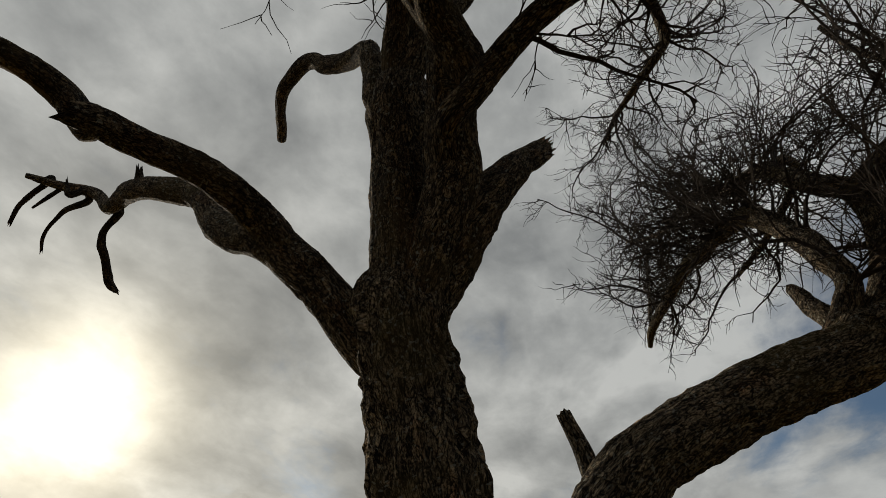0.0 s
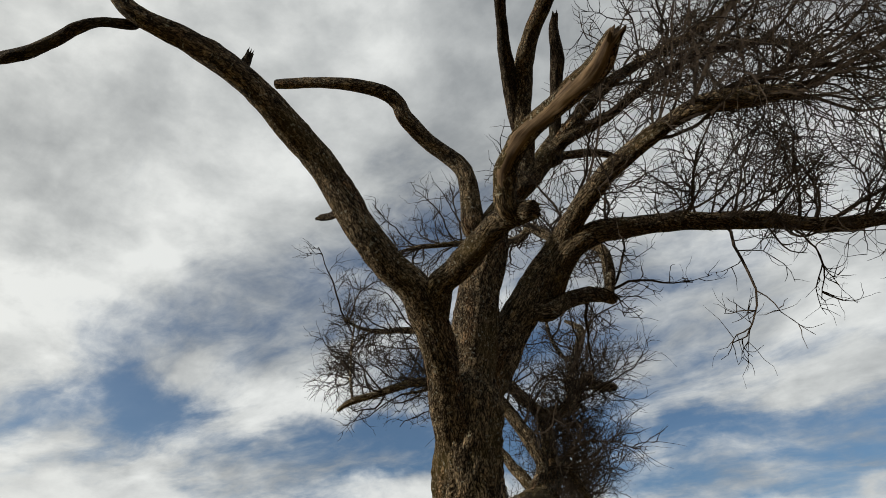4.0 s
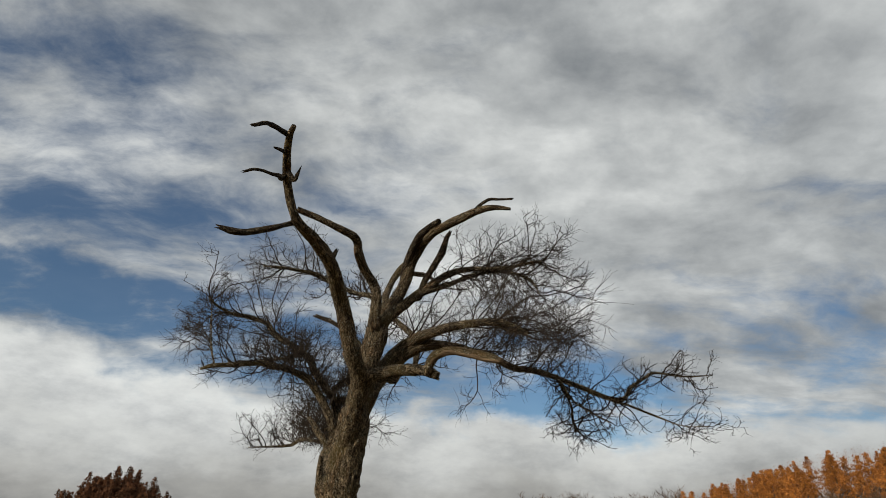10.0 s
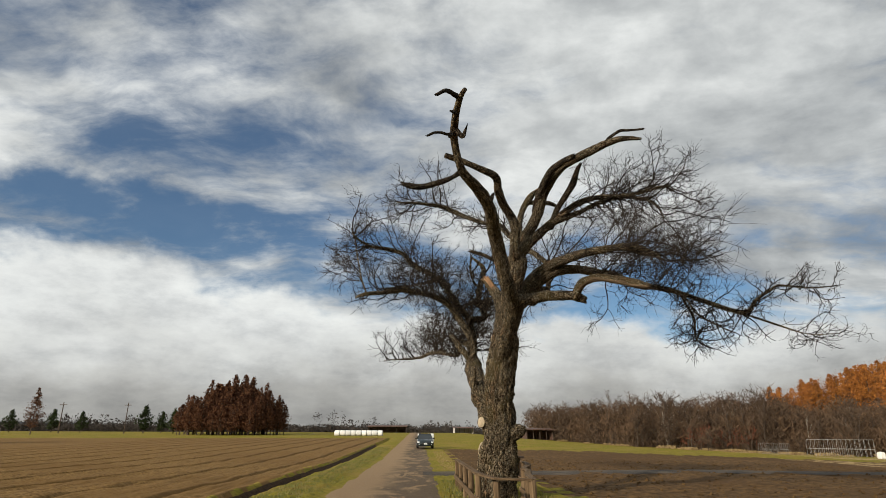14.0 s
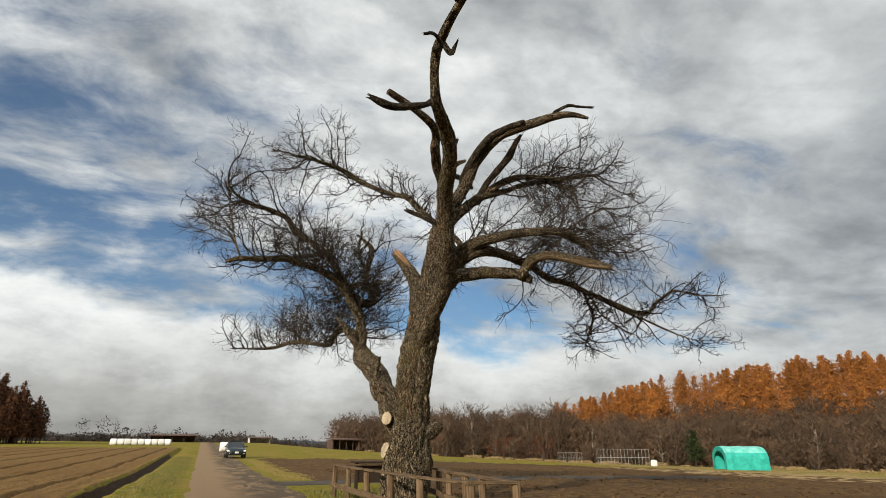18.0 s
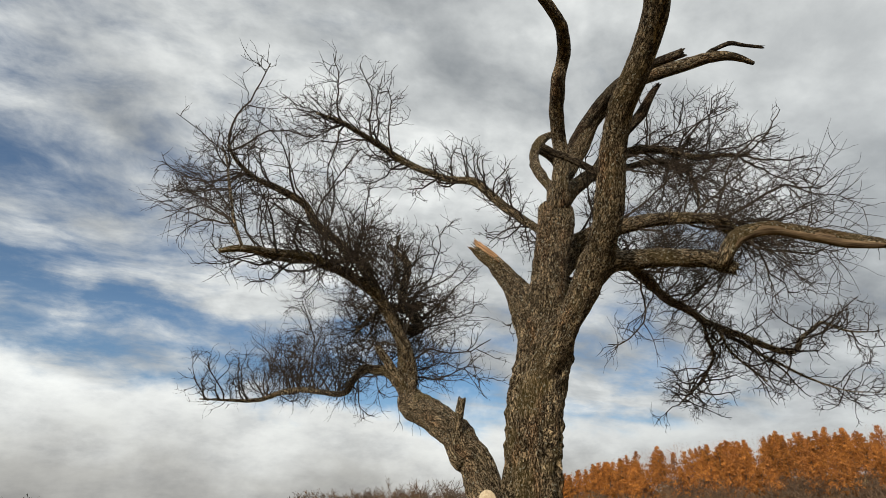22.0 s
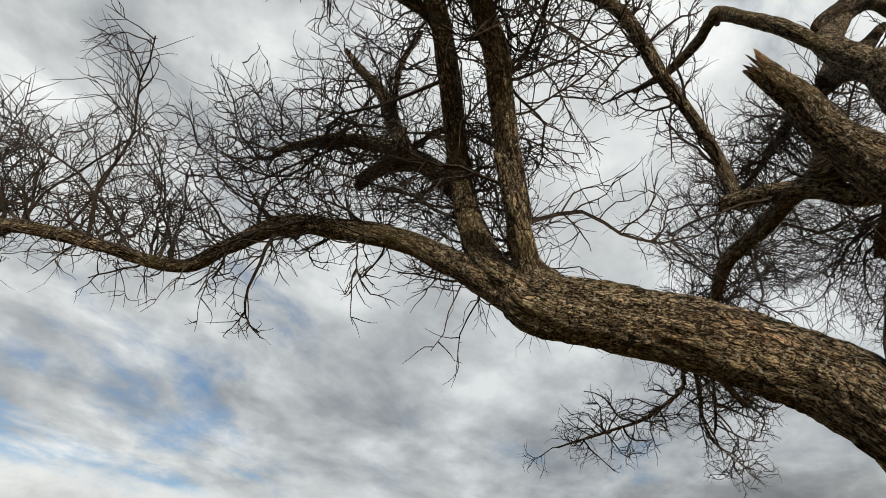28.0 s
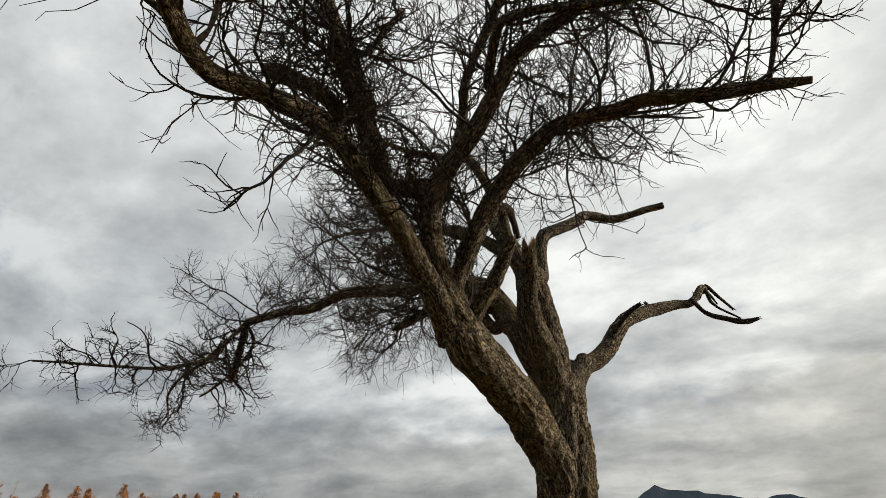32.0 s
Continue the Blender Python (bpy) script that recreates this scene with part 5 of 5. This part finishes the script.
def stand_of(kinds, spots):
    """Copies of the given trees at x, y, scale, turn; the first of each kind is moved into place."""
    used = set()
    for i, (x, y, s, a, lift) in enumerate(spots):
        k = kinds[i % len(kinds)]
        m = pose(x, y, float(rise(np.array(x), np.array(y))) + lift - 0.05, 0, 0, a)
        if k in used:
            o = copy_thing(k, m)
            o.scale = (s, s, s)
        else:
            used.add(k)
            k.matrix_world = m
            k.scale = (s, s, s)


rng = np.random.RandomState(21)
rust = [tree_thing("larch", "tall larch with brown autumn needles in a clump", *larch_meshes(60 + i, 12.0 + i, 3.4), DARKSTEM, RUST, "tree", "larch clump") for i in range(3)]
spots = []
for i in range(110):
    a, r = rng.uniform(0, 6.283), 12.0 * math.sqrt(rng.rand())
    spots.append((-47 + r * math.cos(a) * 1.05, 128 + r * math.sin(a), rng.uniform(0.93, 1.03) * (1.0 - 0.0034 * r * r), rng.uniform(0, 360), 0.0))
for x, y, s in ((-88, 118, 0.72), (-68, 52, 0.95), (-71, 54, 0.88), (-73, 50, 0.8), (-108, 128, 0.7)):
    spots.append((x, y, s, rng.uniform(0, 360), 0.0))
stand_of(rust, spots)

# wooded slope in the east: a rise of the ground with orange larches, bare broadleaf trees along its foot
hv, hf = [], []


def hill_top(az):
    """How far the slope climbs, by bearing in degrees."""
    return float(np.interp(az, (20, 33, 36, 40, 46, 54, 63, 70, 86, 94, 103, 109, 125, 129, 150), (1.5, 3.5, 6.5, 10.5, 14.8, 17, 17, 16, 13.5, 10, 9.8, 10.6, 10.4, 7.0, 5)))


azs = np.arange(20, 150, 2.5)
for az in azs:
    for k, d in enumerate((92, 104, 118, 134, 152, 175, 205, 260)):
        a = radians(az)
        x, y = d * math.sin(a) - 2, d * math.cos(a) - 5
        u = min(1, max(0, (d - 96) / 95))
        hv.append((x, y, -1.45 + hill_top(az) * u * u * (3 - 2 * u) + (-0.4 if k == 0 else 0)))
hf = [(i * 8 + j, i * 8 + j + 1, (i + 1) * 8 + j + 1, (i + 1) * 8 + j) for i in range(len(azs) - 1) for j in range(7)]
tagged(mesh_object("hillside", hv, hf, DRY, True), "wooded hillside of dry brown undergrowth", "hill", kind="structure")


def hill_z(d, az):
    u = min(1, max(0, (d - 96) / 95))
    return -1.45 + hill_top(az) * u * u * (3 - 2 * u)


def on_hill(az, d):
    a = radians(az)
    return d * math.sin(a) - 2, d * math.cos(a) - 5


orange = [tree_thing("larch", "orange autumn larch on the hillside", *larch_meshes(80 + i, 11.5 + 0.5 * i, 3.9), DARKSTEM, ORANGE, "tree", "hillside larches") for i in range(3)]
spots = []
rest = []
for i in range(1750):
    az = 33 + (40 if i % 2 else 105) * rng.rand()
    d = rng.uniform(122, 190) if az > 42 else rng.uniform(155, 190)
    x, y = on_hill(az, d)
    if i < 260:
        spots.append((x, y, rng.uniform(0.80, 0.98), rng.uniform(0, 360), hill_z(d, az) - float(rise(np.array(x), np.array(y)))))
    else:
        rest.append((x, y, hill_z(d, az), rng.uniform(0.82, 1.04), rng.uniform(0, 6.28)))
for i in range(520):
    az, d = 33 + 112 * (i + rng.rand()) / 520, rng.uniform(176, 194)
    rest.append((*on_hill(az, d), hill_z(d, az), rng.uniform(0.90, 1.04), rng.uniform(0, 6.28)))
for i in range(880):
    az, d = (86 + 60 * rng.rand(), rng.uniform(140, 192)) if i < 520 else (36 + 54 * rng.rand(), rng.uniform(164, 192))
    rest.append((*on_hill(az, d), hill_z(d, az), rng.uniform(0.84, 0.97), rng.uniform(0, 6.28)))
stand_of(orange, spots)
cv = np.array([v.co[:] for v in orange[0].children[1].data.vertices]).reshape(-1, 3, 3)[::2]
mid = cv.mean(1, keepdims=True)
cv = (mid + (cv - mid) * 1.4).reshape(-1, 3)
VV, FF = [], []
for k, (x, y, z, s, a) in enumerate(rest):
    ca, sa = math.cos(a) * s, math.sin(a) * s
    VV.append(np.stack([cv[:, 0] * ca - cv[:, 1] * sa + x, cv[:, 0] * sa + cv[:, 1] * ca + y, cv[:, 2] * s + z], -1))
    FF.append(np.arange(len(cv)).reshape(-1, 3) + k * len(cv))
tagged(mesh_object("larch_wood", np.vstack(VV), np.vstack(FF), ORANGE), "dense orange larch wood further up the slope", "woods", kind="stuff")
bare = [tree_thing("bare_tree", "leafless grey-brown broadleaf tree at the field edge", *bare_meshes(90 + i, 9.0 + 1.0 * i, 4.6), (STEM if i == 1 else DARKSTEM), GREYTWIG, "tree", "woodland edge") for i in range(4)]
spots = []
for i in range(290):
    az = 12 + 92 * rng.rand()
    d = rng.uniform(92, 122) + max(0, 22 - az) * 5.0
    x, y = on_hill(az, d)
    spots.append((x, y, rng.uniform(0.62, 0.95) if az > 36 else rng.uniform(0.82, 1.08), rng.uniform(0, 360), hill_z(d, az) - float(rise(np.array(x), np.array(y)))))
stand_of([bare[k] for k in (0, 2, 3, 0, 2, 3, 0, 2, 3, 1)], spots)
# the wood behind the first rows, too dense to count
V, F = [], []
for i in range(2100):
    az = 11 + 96 * rng.rand()
    d = rng.uniform(93, 140) + max(0, 22 - az) * 5.0
    x, y = on_hill(az, d)
    z0, h = hill_z(d, az), rng.uniform(4.5, 7.4) * (1.0 if az > 36 else 1.3)
    h *= 0.62 if d < 99 else 1.0
    for q in range(150):
        t = rng.uniform(0.02, 1) ** 0.85
        w = 2.9 * math.sqrt(max(0.03, 1 - (1.6 * t - 0.65) ** 2))
        p = np.array([x + rng.normal(0, 0.5) * w, y + rng.normal(0, 0.5) * w, z0 + h * t])
        k = np.array([rng.normal(0, 0.6), rng.normal(0, 0.6), 0.8]) * rng.uniform(0.4, 1.0)
        g = rng.normal(0, 0.06, 3)
        b = len(V)
        V += [p - g, p + g, p + k]
        F.append((b, b + 1, b + 2))
tagged(mesh_object("bare_wood", np.array(V), F, GREYTWIG), "dense leafless brown wood behind the field edge", "woods", kind="stuff")
# low scrub along the foot of the wood
scrub = [tree_thing("shrub", "leafless brown shrub at the field edge", *bare_meshes(120 + i, 2.6, 2.2, 0.04), DARKSTEM, GREYTWIG, "shrub", "field edge scrub") for i in range(3)]
spots = []
for i in range(220):
    az = 14 + 90 * rng.rand()
    d = rng.uniform(86, 112) + max(0, 22 - az) * 4.6
    x, y = on_hill(az, d)
    spots.append((x, y, rng.uniform(0.6, 1.5), rng.uniform(0, 360), 0.0))
stand_of(scrub, spots)


def tuft_mesh(seed, n, h, w):
    """A clump of arching stalks."""
    r = np.random.RandomState(seed)
    v, f = [], []
    for i in range(n):
        p = np.array([r.normal(0, w * 0.35), r.normal(0, w * 0.35), 0.0])
        k = np.array([r.normal(0, 0.35), r.normal(0, 0.35), 1.0]) * h * r.uniform(0.5, 1.1)
        g = np.array([r.normal(0, 0.03), r.normal(0, 0.03), 0.0])
        e = k + np.array([r.normal(0, 0.25) * h, r.normal(0, 0.25) * h, -0.15 * h])
        b = len(v)
        v += [p - g, p + g, p + k * 0.7, p + e]
        f += [(b, b + 1, b + 2), (b + 1, b + 3, b + 2)]
    return v, f


V, F = [], []
for i in range(60):
    az = 14 + 78 * rng.rand() ** 0.85
    x, y = on_hill(az, rng.uniform(80, 90) + max(0, 22 - az) * 4.6)
    v, f = tuft_mesh(160 + i, 170, 0.5, 1.3)
    z, k, b = float(rise(np.array(x), np.array(y))) - 0.03, rng.uniform(0.5, 1.25), len(V)
    V += [(p[0] * k + x, p[1] * k + y, p[2] * k + z) for p in v]
    F += [tuple(j + b for j in q) for q in f]
tagged(mesh_object("dry_tufts", V, F, DRY), "pale tufts of dry tall grass along the field edge", "grass", kind="stuff")
thicket = tree_thing("red_shrub", "reddish-brown shrub thicket at the foot of the wood", *bare_meshes(170, 3.2, 3.0, 0.05), DARKSTEM, REDTWIG, "shrub", "red shrubs")
stand_of([thicket], [(*on_hill(27.5 + 1.1 * i, 89 + 2 * (i % 2)), 1.0 + 0.12 * (i % 3), 70 * i, 0.0) for i in range(6)])


def conifer_meshes(seed, height, spread):
    (s, f), (v, t) = larch_meshes(seed, height, spread)
    return (s, f), (v * np.array([1, 1, 1.0]), t)


pines = [tree_thing("conifer", "dark green conifer at the field edge", *conifer_meshes(140 + i, 7.0, 2.3), DARKSTEM, PINE) for i in range(2)]
spots = [(62.0, 54.3, 0.74, 0, 0.0), (-66, 140, 0.9, 40, 0), (-70, 142, 0.8, 80, 0), (-74, 141, 1.0, 120, 0), (-61, 143, 0.85, 200, 0), (-95, 150, 0.8, 10, 0), (-104, 152, 0.9, 70, 0), (-114, 150, 0.85, 160, 0)]
stand_of(pines, spots)

# far tree line all round, too distant to count
rng = np.random.RandomState(31)
polys, V, F = [], [], []
for i in range(2600):
    az = radians(rng.uniform(-110, 40))
    d = rng.uniform(260, 420)
    x, y = d * math.sin(az), d * math.cos(az)
    z0 = float(rise(np.array(x), np.array(y))) - 0.3
    h, w = rng.uniform(3, 6) * (1.75 if i % 17 == 0 else 0.85), rng.uniform(3, 6)
    for q in range(110):
        t = 0.08 + 0.92 * rng.rand() ** 1.5
        p = np.array([x, y, z0 + h * t]) + rng.normal(0, 1, 3) * np.array([w * 0.4, w * 0.4, h * 0.07]) * (1.15 - 0.6 * t)
        o = rng.normal(0, 0.36, (3, 3))
        b = len(V)
        V += [p + o[0], p + o[1], p + o[2]]
        F.append((b, b + 1, b + 2))
tagged(mesh_object("far_woods", np.array(V), F, FARWOOD), "grey-brown far woods along the horizon", "woods", kind="stuff")

# far hills and the two-headed mountain in the south
mv, mf = [], []
def peak(az):
    h = 34 + 26 * noise.noise(Vector((az * 0.06, 2, 0))) + 12 * noise.noise(Vector((az * 0.25, 5, 0)))
    up = np.interp(az, (150, 158, 160.5, 162, 162.8, 163.5, 164.4, 167, 170, 171.9, 172.8, 173.6, 174.5, 176.3, 180, 190),
                   (0, 3.6, 4.7, 5.6, 6.2, 6.65, 6.25, 6.0, 5.5, 5.25, 5.6, 5.6, 5.35, 4.8, 3.5, 0))
    return max(18, h, 2380 * math.tan(radians(float(up))) + 7 * noise.noise(Vector((az * 1.1, 8, 0))))


for i, az in enumerate(np.arange(-180, 180.01, 0.5)):
    a = radians(az if az >= 0 else az)
    h = peak(az % 360)
    r = 2380
    for k in range(5):
        rr = r - 260 * (1 - k / 4)
        mv.append((rr * math.sin(a), rr * math.cos(a), -5 + h * (k / 4) ** 1.3))
mf = [(i * 5 + j, i * 5 + j + 1, (i + 1) * 5 + j + 1, (i + 1) * 5 + j) for i in range(720) for j in range(4)]
tagged(mesh_object("mountains", mv, mf, RANGE, True), "blue-grey mountain range far off", "mountains", kind="structure")

# power poles by the far hedge
for i, x in enumerate((-92, -76, -61, -52)):
    p = tagged(new("utility_pole"), "grey wooden utility pole far off", "pole", "pole line")
    part("pole", rod(bmesh.new(), (0, 0, -0.2), (0, 0, 7.5), 0.13, 0.09, 6), DARKSTEM, p)
    part("crossarm", box(bmesh.new(), (-0.9, -0.06, 6.8), (0.9, 0.06, 6.95)), DARKSTEM, p)
    p.location = (x, 135, float(rise(np.array(x), np.array(135.0))))
